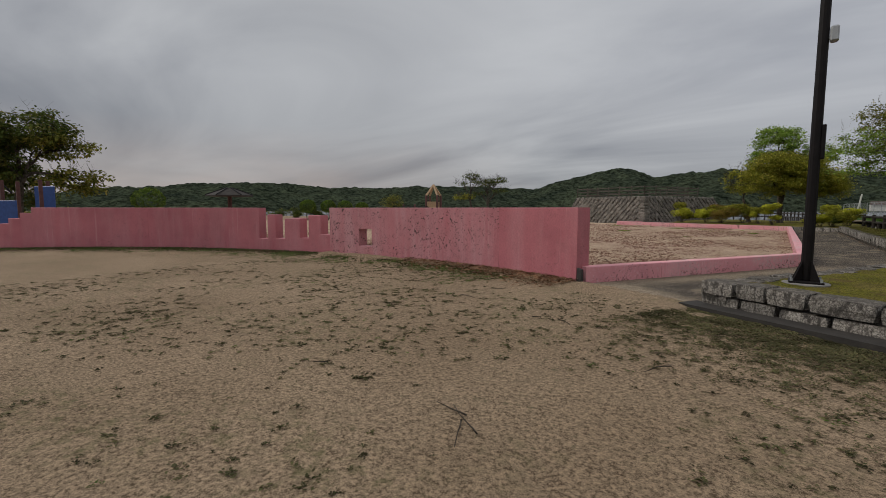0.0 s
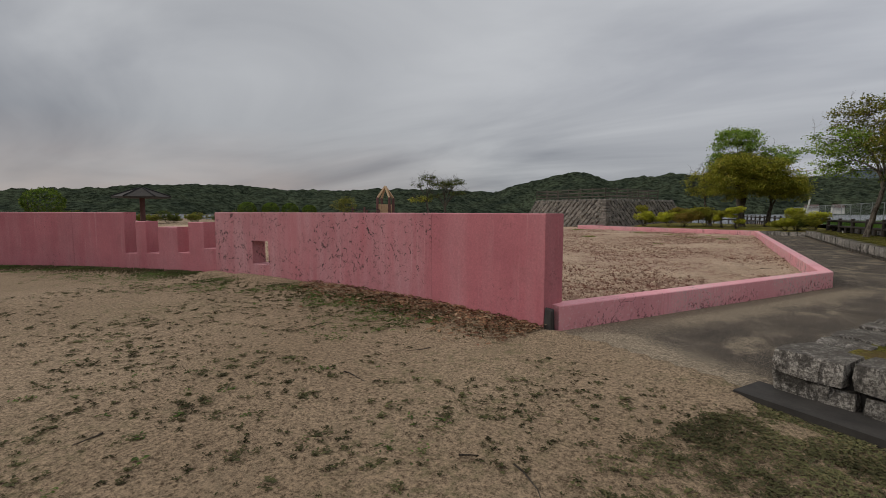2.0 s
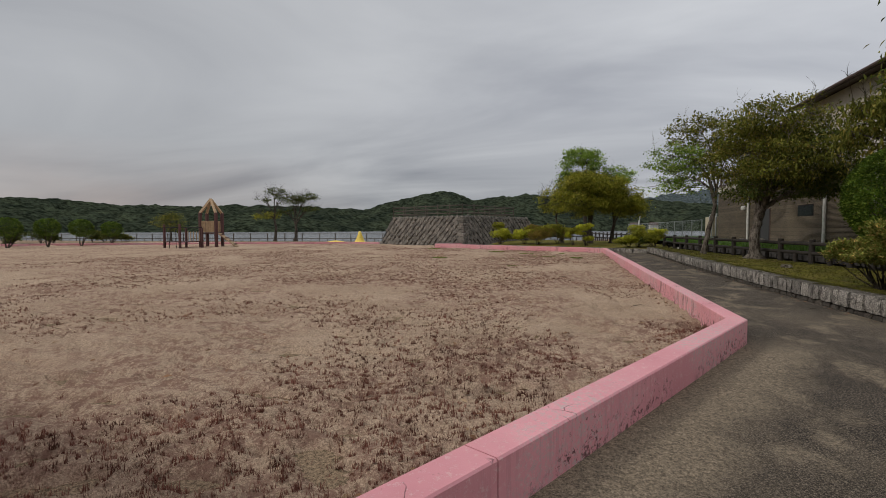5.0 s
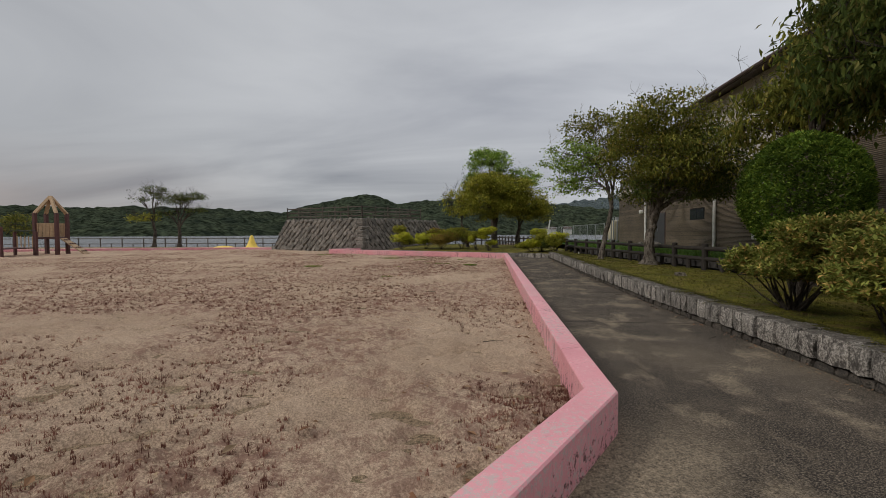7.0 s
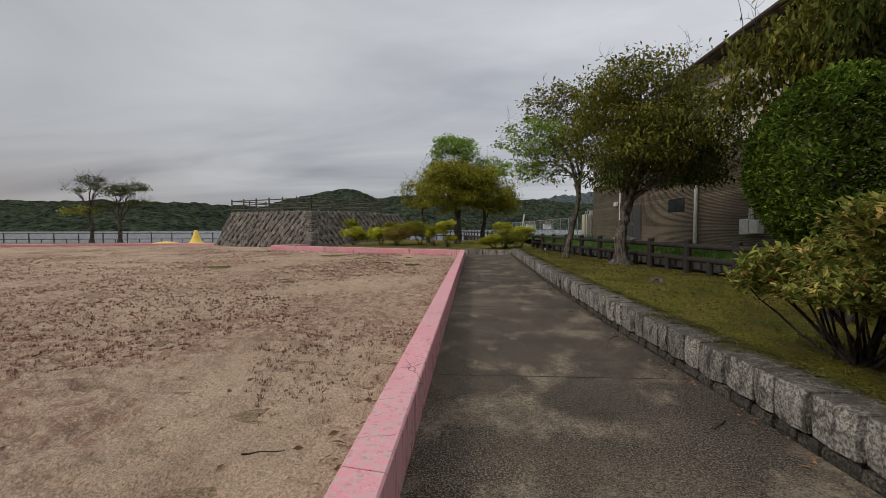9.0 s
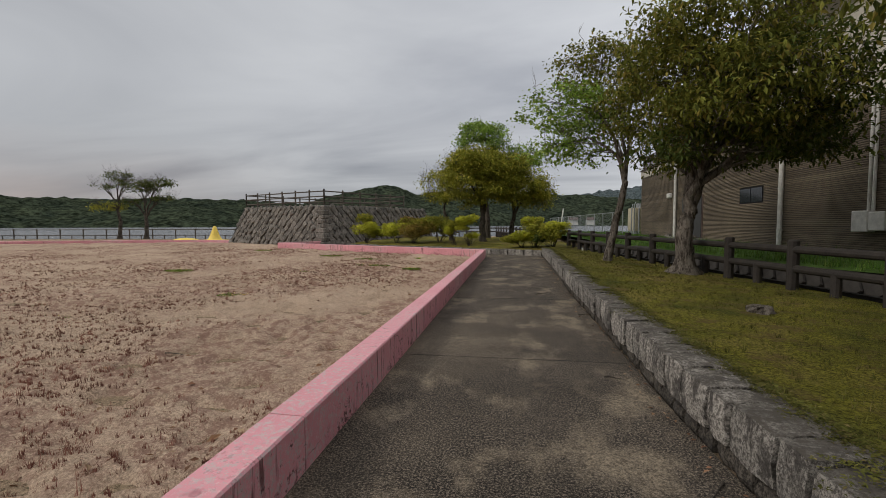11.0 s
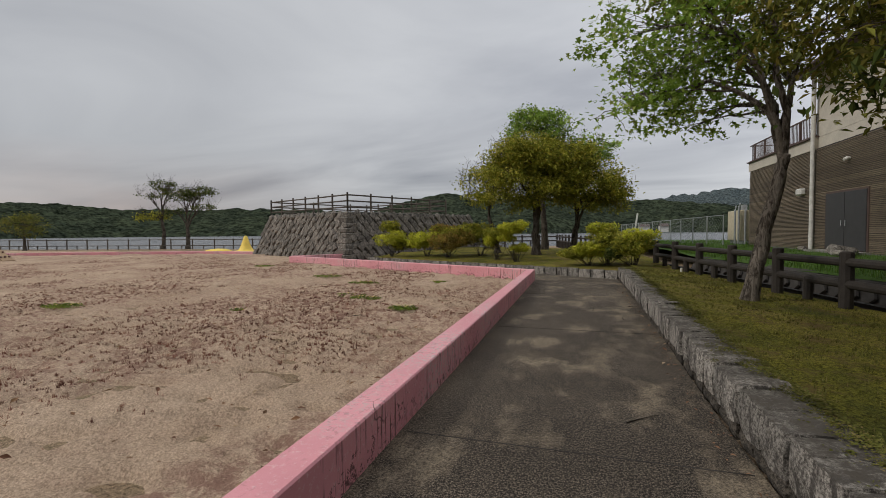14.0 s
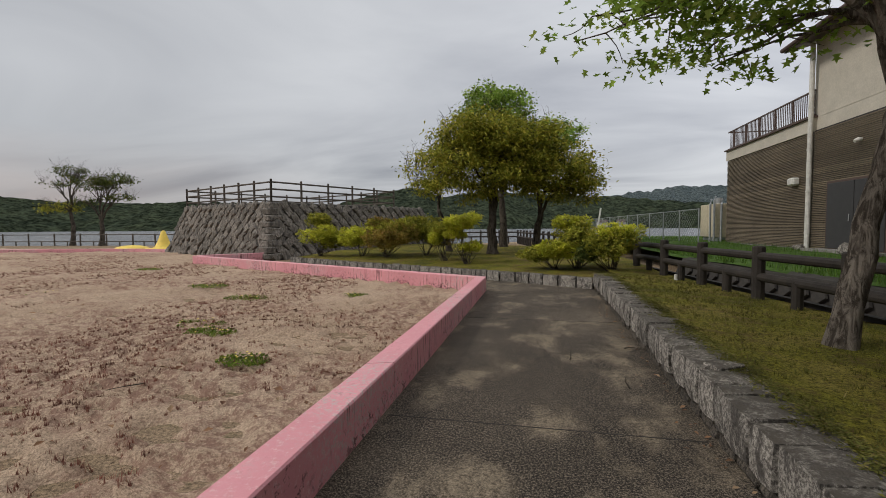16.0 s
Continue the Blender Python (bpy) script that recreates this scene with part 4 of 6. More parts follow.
# ---- log fences ----
def build_log_fence(name, label, pts, spacing, z0, h, mat, rails=(0.45, 0.82), sub=True, r=0.075, rr=0.06, group="", n_side=10):
    f = thing(name, label, "fence", group)
    for a, c in zip(pts, pts[1:]):
        a, c = Vector(a), Vector(c)
        tot = (c - a).length
        n = max(1, round(tot / spacing))
        for k in range(n + 1):
            if k == n and c != Vector(pts[-1]):
                continue
            p = a.lerp(c, k / n)
            Geo().tube([(p.x, p.y, z0 - 0.15), (p.x, p.y, z0 + h - 0.02), (p.x, p.y, z0 + h)], [r, r, r * 0.8], n_side).make("post", mat, f, smooth=False)
            if sub and k < n:
                q = a.lerp(c, (k + 0.5) / n)
                Geo().tube([(q.x, q.y, z0 - 0.15), (q.x, q.y, z0 + rails[0] * h + 0.02)], r * 0.8, n_side).make("short_post", mat, f)
        for z in rails:
            Geo().tube([(a.x, a.y, z0 + z * h), (c.x, c.y, z0 + z * h)], rr, n_side).make("rail", mat, f)


def build_fences():
    build_log_fence("log_fence", "dark brown imitation-log fence with two rails along the drain", [(fence_x(15), 15), (fence_x(41.3), 41.3)], 1.72, 0.24, 0.92, M_WOOD, r=0.095, rr=0.07)
    build_log_fence("log_fence", "dark brown log fence behind the planted bed", [(3.9, 47.5), (0.2, 66)], 1.5, 0.2, 1.0, M_WOOD, sub=True)
    build_log_fence("log_fence", "dark brown log fence along the lakeside bed", [(0.2, 66), (-9, 64)], 1.5, 0.2, 1.0, M_WOOD, sub=True)
    build_log_fence("shore_fence", "brown post-and-rail fence along the lake shore", [(-9, 63.0), (-20, 61.5), (-33, 60.6), (-52, 57.5), (-75, 54), (-110, 52)], 2.35, 0.0, 1.05, M_RAIL, rails=(0.35, 0.92), sub=True, r=0.06, rr=0.04, n_side=6)


# ---- plants ----
def leaf(g, p, size, rng, droop=0.0, aspect=0.55, flat=False, lobed=False):
    """One folded leaf at p, plain or with five pointed lobes."""
    a = rng.uniform(0, 2 * math.pi)
    e = rng.uniform(-0.15, 0.3) if flat else rng.uniform(-0.9, 0.7) - droop
    ca, sa, ce, se = math.cos(a), math.sin(a), math.cos(e), math.sin(e)
    d = Vector((ca * ce, sa * ce, se))
    s = d.cross(Vector((rng.uniform(-0.5, 0.5), rng.uniform(-0.5, 0.5), 1))).normalized()
    up = s.cross(d)
    L = size * rng.uniform(0.7, 1.3)
    p = Vector(p)
    o = len(g.v)
    if lobed:
        for u, w in ((0, 0), (0.05, 0.42), (0.34, 0.20), (0.62, 0.52), (0.62, 0.17), (1.0, 0), (0.62, -0.17), (0.62, -0.52), (0.34, -0.20), (0.05, -0.42)):
            g.v.append(tuple(p + d * (L * u) + s * (L * w) + up * (0.25 * L * abs(w))))
        g.f += [(o, o + 1, o + 2), (o, o + 2, o + 3, o + 4), (o, o + 4, o + 5), (o, o + 5, o + 6), (o, o + 6, o + 7, o + 8), (o, o + 8, o + 9)]
        return
    w = L * aspect * 0.5
    g.v += [tuple(p), tuple(p + d * L * 0.45 + s * w + up * 0.12 * L), tuple(p + d * L), tuple(p + d * L * 0.45 - s * w + up * 0.12 * L)]
    g.f.append((o, o + 1, o + 2, o + 3))


def crown_points(rng, lobes, n, shell=0.55):
    amp = 0.06 if shell >= 0.9 else 0.42
    pts = []
    tot = sum(rx * ry * rz for _, (rx, ry, rz) in lobes) ** 1.0
    for (cx, cy, cz), (rx, ry, rz) in lobes:
        k = max(1, round(n * rx * ry * rz / tot))
        for _ in range(k):
            v = Vector((rng.gauss(0, 1), rng.gauss(0, 1), rng.gauss(0, 1))).normalized()
            q = shell + (1 - shell) * rng.random() ** 0.5
            q *= 1.0 + amp * noise.noise(v * 2.3 + Vector((cx, cy, cz)))
            pts.append(Vector((cx + v.x * rx * q, cy + v.y * ry * q, cz + v.z * rz * q)))
    return pts


def limb(g, a, b2, r0, r1, rng, n=6, sag=0.12, side=7):
    a, b2 = Vector(a), Vector(b2)
    ln = (b2 - a).length
    pts, rad = [], []
    off = Vector((rng.uniform(-1, 1), rng.uniform(-1, 1), rng.uniform(-0.3, 0.6))) * ln * sag
    for i in range(n + 1):
        t = i / n
        w = Vector((rng.uniform(-1, 1), rng.uniform(-1, 1), rng.uniform(-1, 1))) * ln * 0.02 * (0 < i < n)
        pts.append(a.lerp(b2, t) + off * math.sin(math.pi * t) + w)
        rad.append(lerp(r0, r1, t ** 0.8))
    g.tube(pts, rad, side, caps=False)
    return pts


def tree(label, base, trunk, r, lobes, leafs, n_clump, n_leaf, size, seed, bark, forks=4, clump_r=0.35, bare=0, droop=0.2, group="", shell=0.5, flare=1.5, lobed=False, pad=0.42, aspect=0.5, reach=0.45):
    """trunk: points from the ground to the fork. lobes: the crown's masses. leafs: materials, one for each lobe."""
    rng = random.Random(seed)
    t = thing("tree", label, "tree", group, at=base)
    B = Vector(base)
    g = Geo()
    tp = [Vector(p) - B for p in trunk]
    pts, rad = [], []
    for i in range(len(tp) - 1):
        for k in range(4):
            q = k / 4
            pts.append(tp[i].lerp(tp[i + 1], q))
    pts.append(tp[-1])
    for i in range(len(pts)):
        s = i / (len(pts) - 1)
        rad.append(r * (1 - 0.32 * s) * (1 + (flare - 1) * max(0, 1 - s * 6) ** 2))
        if 0 < i < len(pts) - 1:
            pts[i] = pts[i] + Vector((rng.uniform(-1, 1), rng.uniform(-1, 1), 0)) * r * 0.14
    g.tube([pts[0] - Vector((0, 0, 0.25))] + pts, [rad[0] * 1.1] + rad, 12)
    # ridges of bark
    for i, (x, y, z) in enumerate(g.v):
        s = 1 + 0.10 * math.sin(i * 12.9) * math.sin(i * 3.1)
        k = min(len(pts) - 1, max(0, i // 12 - 1))
        c = pts[k]
        g.v[i] = (c.x + (x - c.x) * s, c.y + (y - c.y) * s, z)
    fork = pts[-1]
    tops = []
    per = [[] for _ in lobes]
    lb = []
    for (c, s) in lobes:
        lb.append((Vector(c) - B, s))
    for li, (c, s) in enumerate(lb):
        # one rising main limb for each mass, with side limbs off it
        st = fork.lerp(pts[max(0, len(pts) - 3)], 0.7 * rng.random())
        gap = (c - st).length
        knee = st + Vector((0, 0, 1)) * gap * reach + (c - st) * 0.15
        main, rr = [], []
        for i in range(9):
            q = i / 8
            w = Vector((rng.uniform(-1, 1), rng.uniform(-1, 1), rng.uniform(-1, 1))) * gap * 0.022 * (0 < i < 8)
            main.append(st * (1 - q) ** 2 + knee * 2 * q * (1 - q) + (c + Vector((0, 0, 0.25 * s[2]))) * q * q + w)
            rr.append(r * lerp(0.55, 0.13, q ** 0.8))
        g.tube(main, rr, 9, caps=False)
        tops.append((li, main))
        for k in range(forks):
            v = Vector((rng.gauss(0, 1), rng.gauss(0, 1), rng.gauss(0, 0.7))).normalized()
            i = rng.randrange(3, 8)
            lp = limb(g, main[i], c + Vector((v.x * s[0], v.y * s[1], v.z * s[2])) * 0.72, rr[i] * 0.62, r * 0.06, rng, 6, 0.10, 7)
            tops.append((li, lp))
    tw = Geo()
    cp = []
    tot = sum(a * b3 * c3 for _, (a, b3, c3) in lb)
    for li, (c, s) in enumerate(lb):
        k = max(4, round(n_clump * s[0] * s[1] * s[2] / tot))
        for p in crown_points(rng, [(tuple(c), s)], k, shell):
            per[li].append(p)
            best = min((lp for l2, lp in tops if l2 == li), key=lambda q: min((x - p).length for x in q[2:]))
            st = min(best[2:], key=lambda x: (x - p).length)
            limb(tw, st, p, max(0.010, r * 0.06), 0.004, rng, 4, 0.12, 4)
    for _ in range(bare):
        li = rng.randrange(len(lb))
        p = rng.choice(per[li])
        q = p + Vector((rng.uniform(-0.5, 0.5), rng.uniform(-0.5, 0.5), rng.uniform(0.3, 0.9)))
        ps = limb(tw, p, q, 0.011, 0.004, rng, 3, 0.1, 3)
        for _ in range(5):
            j = rng.randrange(1, 4)
            limb(tw, ps[j], ps[j] + Vector((rng.uniform(-0.35, 0.35), rng.uniform(-0.35, 0.35), rng.uniform(0.1, 0.45))), 0.007, 0.002, rng, 2, 0.1, 3)
    g.make("trunk", bark, t, smooth=True, fix=False)
    tagged(tw.make("branchwork", bark, t, smooth=True, fix=False), kind="stuff")
    mats = {}
    for li, m in enumerate(leafs):
        mats.setdefault(m.name, (m, []))[1].append(li)
    for m, lis in mats.values():
        lg = Geo()
        for li in lis:
            for p in per[li]:
                k = max(3, int(n_leaf * rng.uniform(0.6, 1.4)))
                for _ in range(k):
                    q = p + Vector((rng.gauss(0, 1), rng.gauss(0, 1), rng.gauss(0, pad))) * clump_r * 0.55
                    leaf(lg, q, size, rng, droop, aspect, lobed=lobed)
        tagged(lg.make("crown", m, t, fix=False), kind="stuff")
    return t


def shrub(label, base, lobes, leafs, n, size, seed, stems=4, stem_r=0.03, group="", name="shrub", rosette=6, shell=0.6, cat="shrub", droop=-0.4):
    """A shrub of twiggy stems and masses of leaves set in rosettes."""
    rng = random.Random(seed)
    t = thing(name, label, cat, group, at=base)
    B = Vector(base)
    g = Geo()
    if shell < 0.85:
        # each mass is a cluster of smaller pads
        pads, mats = [], []
        for (c, s), m in zip(lobes, leafs):
            for k in range(7):
                v = Vector((rng.gauss(0, 1), rng.gauss(0, 1), abs(rng.gauss(0, 1)) - 0.25)).normalized() * (0.72 if k else 0.0)
                q = rng.uniform(0.48, 0.68)
                pads.append(((c[0] + v.x * s[0], c[1] + v.y * s[1], c[2] + v.z * s[2]), (s[0] * q, s[1] * q, s[2] * q * 0.9)))
                mats.append(m)
        lobes, leafs, stems, stem_r = pads, mats, 1, 0.55 * stem_r
    for li, (c, s) in enumerate(lobes):
        c = Vector(c) - B
        for k in range(stems):
            a = Vector((rng.uniform(-0.08, 0.08), rng.uniform(-0.08, 0.08), -0.08))
            limb(g, a, c + Vector((rng.uniform(-1, 1) * s[0], rng.uniform(-1, 1) * s[1], rng.uniform(-0.4, 0.7) * s[2])) * 0.6, stem_r, stem_r * 0.3, rng, 5, 0.14, 6)
    tagged(g.make("stemwork", M_BARKD, t, smooth=True, fix=False), kind="stuff")
    mats = {}
    for li, m in enumerate(leafs):
        mats.setdefault(m.name, (m, []))[1].append(li)
    tot = sum(s[0] * s[1] * s[2] for _, s in lobes)
    for m, lis in mats.values():
        lg = Geo()
        for li in lis:
            c, s = lobes[li]
            k = round(n * s[0] * s[1] * s[2] / tot)
            for p in crown_points(rng, [(tuple(Vector(c) - B), s)], k, shell):
                for _ in range(rosette):
                    leaf(lg, p + Vector((rng.gauss(0, 0.02), rng.gauss(0, 0.02), rng.gauss(0, 0.02))), size, rng, droop, 0.42)
        tagged(lg.make("foliage", m, t, fix=False), kind="stuff")
    return t


def build_trees():
    tree("slender maple with fresh green leaves leaning over the path", (4.75, 32.75, LAWN_Z - 0.08), [(4.75, 32.75, 0.30), (5.0, 32.85, 1.5), (5.2, 32.9, 2.4), (5.27, 32.9, 2.75)], 0.12,
         [((3.0, 33.2, 3.7), (1.05, 1.0, 0.45)), ((3.5, 33.0, 4.9), (1.4, 1.3, 0.9)), ((4.8, 33.5, 6.0), (1.5, 1.5, 1.3)), ((6.1, 33.4, 4.9), (1.2, 1.2, 0.9)), ((4.5, 34.0, 3.7), (1.0, 0.8, 0.35)), ((4.3, 34.0, 4.6), (1.5, 1.1, 0.7))],
         [L_MAPLE, L_MAPLE, L_OLIVE, L_OLIVE, L_MAPLE, L_MAPLE], 300, 36, 0.100, 3, M_BARK, forks=5, clump_r=0.38, bare=22, droop=0.35, flare=1.2, lobed=True, pad=0.42, reach=0.75)
    tree("broad evergreen with a forked pale trunk and dense dark olive crown", (5.88, 29.75, LAWN_Z - 0.1), [(5.88, 29.75, 0.32), (5.86, 29.7, 1.0), (5.9, 29.75, 1.5), (5.98, 29.75, 1.8)], 0.21,
         [((6.1, 30.4, 4.6), (1.8, 1.9, 1.6)), ((7.6, 29.1, 4.4), (1.5, 1.7, 1.2)), ((6.5, 28.4, 4.1), (1.6, 1.5, 1.1)), ((6.4, 29.5, 5.8), (1.7, 1.8, 1.0)), ((6.6, 29.6, 3.15), (1.9, 1.7, 0.5)), ((8.0, 29.0, 3.2), (0.9, 1.2, 0.4))],
         [L_OLIVE, L_DARK, L_OLIVE, L_OLIVE, L_DARK, L_DARK], 560, 54, 0.14, 7, M_BARK, forks=6, clump_r=0.48, bare=60, droop=0.5, flare=1.9, aspect=0.42)
    tree("dark evergreen tree with large hanging leaves over the clipped shrub", (7.2, 23.0, 0.25), [(7.2, 23.0, 0.2), (7.15, 23.0, 1.8), (7.0, 22.9, 3.0)], 0.15,
         [((7.7, 23.2, 5.2), (1.5, 1.7, 1.3)), ((7.7, 21.3, 4.9), (1.5, 1.5, 1.2)), ((9.0, 21.5, 6.0), (1.8, 1.9, 1.6)), ((7.1, 24.5, 4.6), (0.9, 1.1, 0.7)), ((6.6, 20.3, 4.9), (1.1, 1.2, 0.9)), ((7.6, 21.5, 6.8), (1.3, 1.4, 1.0))],
         [L_OLIVE, L_DARK, L_DARK, L_OLIVE, L_DARK, L_DARK], 560, 50, 0.19, 9, M_BARKD, forks=6, clump_r=0.50, bare=90, droop=0.75, aspect=0.36)
    # trees of the planted bed
    tree("spreading tree with a yellow-olive dome of leaves", (0.1, 46.0, 0.38), [(0.1, 46.0, 0.3), (0.05, 46.0, 1.4), (0.1, 46.1, 2.1)], 0.21,
         [((-0.9, 45.8, 3.9), (1.9, 1.8, 1.35)), ((0.9, 46.2, 4.5), (1.9, 1.9, 1.4)), ((-0.2, 46.0, 5.2), (1.7, 1.7, 0.95))], [L_GOLD, L_GOLD, L_GOLD], 380, 62, 0.17, 13, M_BARKD, forks=6, clump_r=0.46, bare=60, group="bed trees", shell=0.45, aspect=0.42)
    tree("spreading tree with an olive crown beside its twin", (1.75, 47.0, 0.38), [(1.75, 47.0, 0.3), (1.85, 47.0, 1.4), (2.0, 47.1, 2.0)], 0.17,
         [((2.4, 46.6, 3.7), (1.8, 1.6, 1.2)), ((1.6, 47.4, 4.6), (1.5, 1.5, 1.2)), ((3.4, 47.0, 3.3), (1.0, 1.1, 0.8))], [L_GOLD, L_OLIVE, L_GOLD], 270, 60, 0.17, 17, M_BARKD, forks=4, clump_r=0.48, bare=20, aspect=0.42, group="bed trees")
    tree("half-bare tree with twiggy crown at the bed's edge", (-2.1, 48.0, 0.38), [(-2.1, 48.0, 0.3), (-2.3, 48.0, 1.5), (-2.6, 48.0, 2.3)], 0.14,
         [((-2.9, 48.0, 4.0), (1.2, 1.2, 1.1)), ((-1.9, 47.8, 4.6), (1.2, 1.1, 1.0))], [L_GOLD, L_GOLD], 110, 24, 0.17, 19, M_BARKD, forks=4, clump_r=0.42, bare=110, group="bed trees")
    tree("taller maple with bright green crown behind the bed", (0.0, 52.6, 0.3), [(0.0, 52.6, 0.2), (0.0, 52.6, 2.0), (-0.1, 52.6, 3.4)], 0.22,
         [((-0.5, 52.6, 7.6), (1.8, 1.8, 1.7)), ((-1.2, 52.6, 5.9), (1.6, 1.6, 1.1)), ((2.6, 52.9, 6.5), (1.7, 1.5, 0.9)), ((0.8, 52.6, 5.4), (1.8, 1.8, 1.2))], [L_MAPLE, L_MAPLE, L_MAPLE, L_OLIVE], 300, 56, 0.15, 23, M_BARKD, forks=4, clump_r=0.52, bare=24, lobed=True, group="bed trees")
    # shore trees
    tree("wind-bent tree with sparse tufted crown on the shore", (-40.1, 61.0, 0.0), [(-40.1, 61.0, -0.1), (-39.9, 61.0, 1.8), (-40.2, 61.0, 3.0)], 0.2,
         [((-40.0, 61, 6.7), (1.2, 1.2, 0.55)), ((-41.9, 61, 5.6), (0.9, 0.9, 0.3)), ((-38.9, 61, 6.0), (1.1, 1.0, 0.4)), ((-41.2, 60.8, 3.5), (2.0, 1.2, 0.45))], [L_DARK, L_DARK, L_DARK, L_GOLD], 80, 20, 0.22, 29, M_BARKD, forks=5, clump_r=0.45, bare=120, shell=0.4, group="shore trees")
    tree("wind-bent tree with an umbrella crown of bare branches and leaves", (-37.0, 61.2, 0.0), [(-37.0, 61.2, -0.1), (-36.9, 61.2, 1.5), (-37.0, 61.2, 2.2)], 0.22,
         [((-35.2, 61.2, 5.9), (2.0, 1.6, 0.40)), ((-37.4, 61.2, 5.4), (1.7, 1.5, 0.45)), ((-34.9, 61.2, 4.3), (1.3, 1.0, 0.3)), ((-38.6, 61.2, 4.0), (1.3, 1.0, 0.3))], [L_DARK, L_DARK, L_DARK, L_DARK], 110, 22, 0.22, 31, M_BARKD, forks=8, clump_r=0.45, bare=120, shell=0.4, group="shore trees", reach=0.25)
    tree("small dark tree on the lake shore", (-52.0, 55.5, 0.0), [(-52, 55.5, -0.1), (-52, 55.5, 1.2)], 0.15, [((-52, 55.5, 2.6), (1.8, 1.8, 1.2))], [L_OLIVE], 90, 20, 0.22, 33, M_BARKD, clump_r=0.5, group="shore trees")
    # trees beyond the slide
    tree("dark spreading pine-like tree beyond the play area", (-37.4, 6.4, 0.0), [(-37.4, 6.4, -0.1), (-37.2, 6.5, 1.8), (-37.0, 6.6, 3.2)], 0.25,
         [((-37.4, 6.8, 6.3), (2.3, 2.3, 1.3)), ((-36.0, 8.6, 5.3), (1.6, 1.6, 0.7)), ((-35.8, 9.0, 3.2), (1.6, 1.6, 0.7)), ((-38.2, 4.8, 4.2), (2.2, 2.2, 1.4))], [L_DARK, L_OLIVE, L_OLIVE, L_DARK], 260, 44, 0.28, 37, M_BARKD, forks=5, clump_r=0.6, bare=70)
    tree("dense green tree at the edge of the park", (-42.0, 5.0, 0.0), [(-42, 5, -0.1), (-42, 5, 2.5)], 0.25, [((-42, 5, 5.4), (3.0, 3.0, 2.6)), ((-41, 7.4, 3.0), (2.0, 2.0, 1.4))], [L_DARK, L_DARK], 320, 34, 0.28, 39, M_BARKD, clump_r=0.6, bare=30)


def build_shrubs():
    # clipped ball behind the azaleas
    shrub("tall clipped evergreen ball of dark glossy leaves", (5.55, 20.7, LAWN_Z - 0.1), [((5.55, 20.7, 2.25), (1.0, 1.0, 1.12))], [L_HEDGE], 9500, 0.075, 41, stems=6, stem_r=0.05, name="clipped_shrub", rosette=4, shell=0.91)
    shrub("spreading azalea with orange young leaves on a short stem", (4.25, 18.8, LAWN_Z - 0.04), [((4.15, 18.9, 1.18), (0.62, 0.6, 0.30)), ((4.55, 18.3, 1.38), (0.75, 0.7, 0.36)), ((3.75, 18.9, 0.98), (0.36, 0.36, 0.2)), ((4.3, 18.5, 0.98), (0.8, 0.7, 0.22))], [L_AZAL, L_AZAL, L_AZAL, L_AZAL], 5200, 0.075, 43, stems=4, stem_r=0.032, name="azalea", rosette=7, shell=0.55)
    shrub("spreading azalea with dense grey-green leaves near the wall", (4.35, 17.2, LAWN_Z - 0.04), [((4.5, 17.1, 1.15), (0.8, 0.75, 0.38)), ((4.0, 16.8, 0.95), (0.5, 0.5, 0.28)), ((4.9, 16.3, 1.25), (0.8, 0.7, 0.4)), ((4.5, 16.9, 0.88), (0.8, 0.7, 0.24))], [L_AZAL, L_AZAL, L_AZAL, L_AZAL], 6000, 0.075, 47, stems=4, stem_r=0.032, name="azalea", rosette=7, shell=0.55)
    bed = [("rounded shrub with yellow-green tips beside the stone mound", (-7.0, 44.95), [(0, 0, 1.0, .55, .55, .38), (-.25, .1, 1.55, .42, .4, .3), (.45, .2, .75, .4, .4, .3)], [L_LIME, L_GOLD, L_GOLD], 500),
           ("low shrub with yellow-green leaves in the bed", (-5.0, 44.7), [(0, 0, .95, .6, .6, .4), (.3, .3, 1.3, .45, .45, .3)], [L_LIME, L_GOLD], 420),
           ("wide azalea turning rusty orange in the bed", (-3.9, 44.4), [(0, 0, .95, .85, .7, .5), (.6, .3, 1.2, .7, .6, .38), (-.3, .5, 1.35, .6, .5, .3)], [L_RUST, L_GOLD, L_RUST], 900),
           ("wide azalea with olive leaves in the bed", (-2.4, 44.9), [(0, 0, 1.1, .8, .7, .5), (.6, 0, .9, .55, .5, .35)], [L_GOLD, L_RUST], 600),
           ("cloud-pruned shrub with pale green pads on a thin stem", (-1.25, 42.8), [(0, 0, 1.25, .42, .42, .26), (-.25, .05, .95, .3, .3, .18)], [L_GOLD, L_LIME], 300),
           ("cloud-pruned shrub with bright lime pads", (-0.35, 42.0), [(-.05, 0, 1.45, .42, .4, .24), (.1, 0, .78, .26, .26, .16), (-.3, .1, 1.12, .26, .26, .14)], [L_LIME, L_LIME, L_LIME], 360),
           ("low azalea with yellow young leaves at the path's corner", (2.35, 40.6), [(0, 0, .72, .5, .42, .24), (-.45, .1, .62, .32, .3, .18)], [L_LIME, L_GOLD], 380),
           ("lime-topped shrub at the path's corner", (3.0, 40.9), [(0, 0, .95, .45, .45, .38), (-.1, .1, 1.42, .36, .34, .22), (.3, 0, .8, .4, .4, .3)], [L_GOLD, L_LIME, L_DARK], 480),
           ("dense dark shrub with lime tips at the path's corner", (3.75, 39.9), [(0, 0, .85, .45, .45, .35), (.2, .1, 1.2, .38, .36, .2), (-.25, .1, .72, .35, .35, .25)], [L_GOLD, L_LIME, L_DARK], 480)]
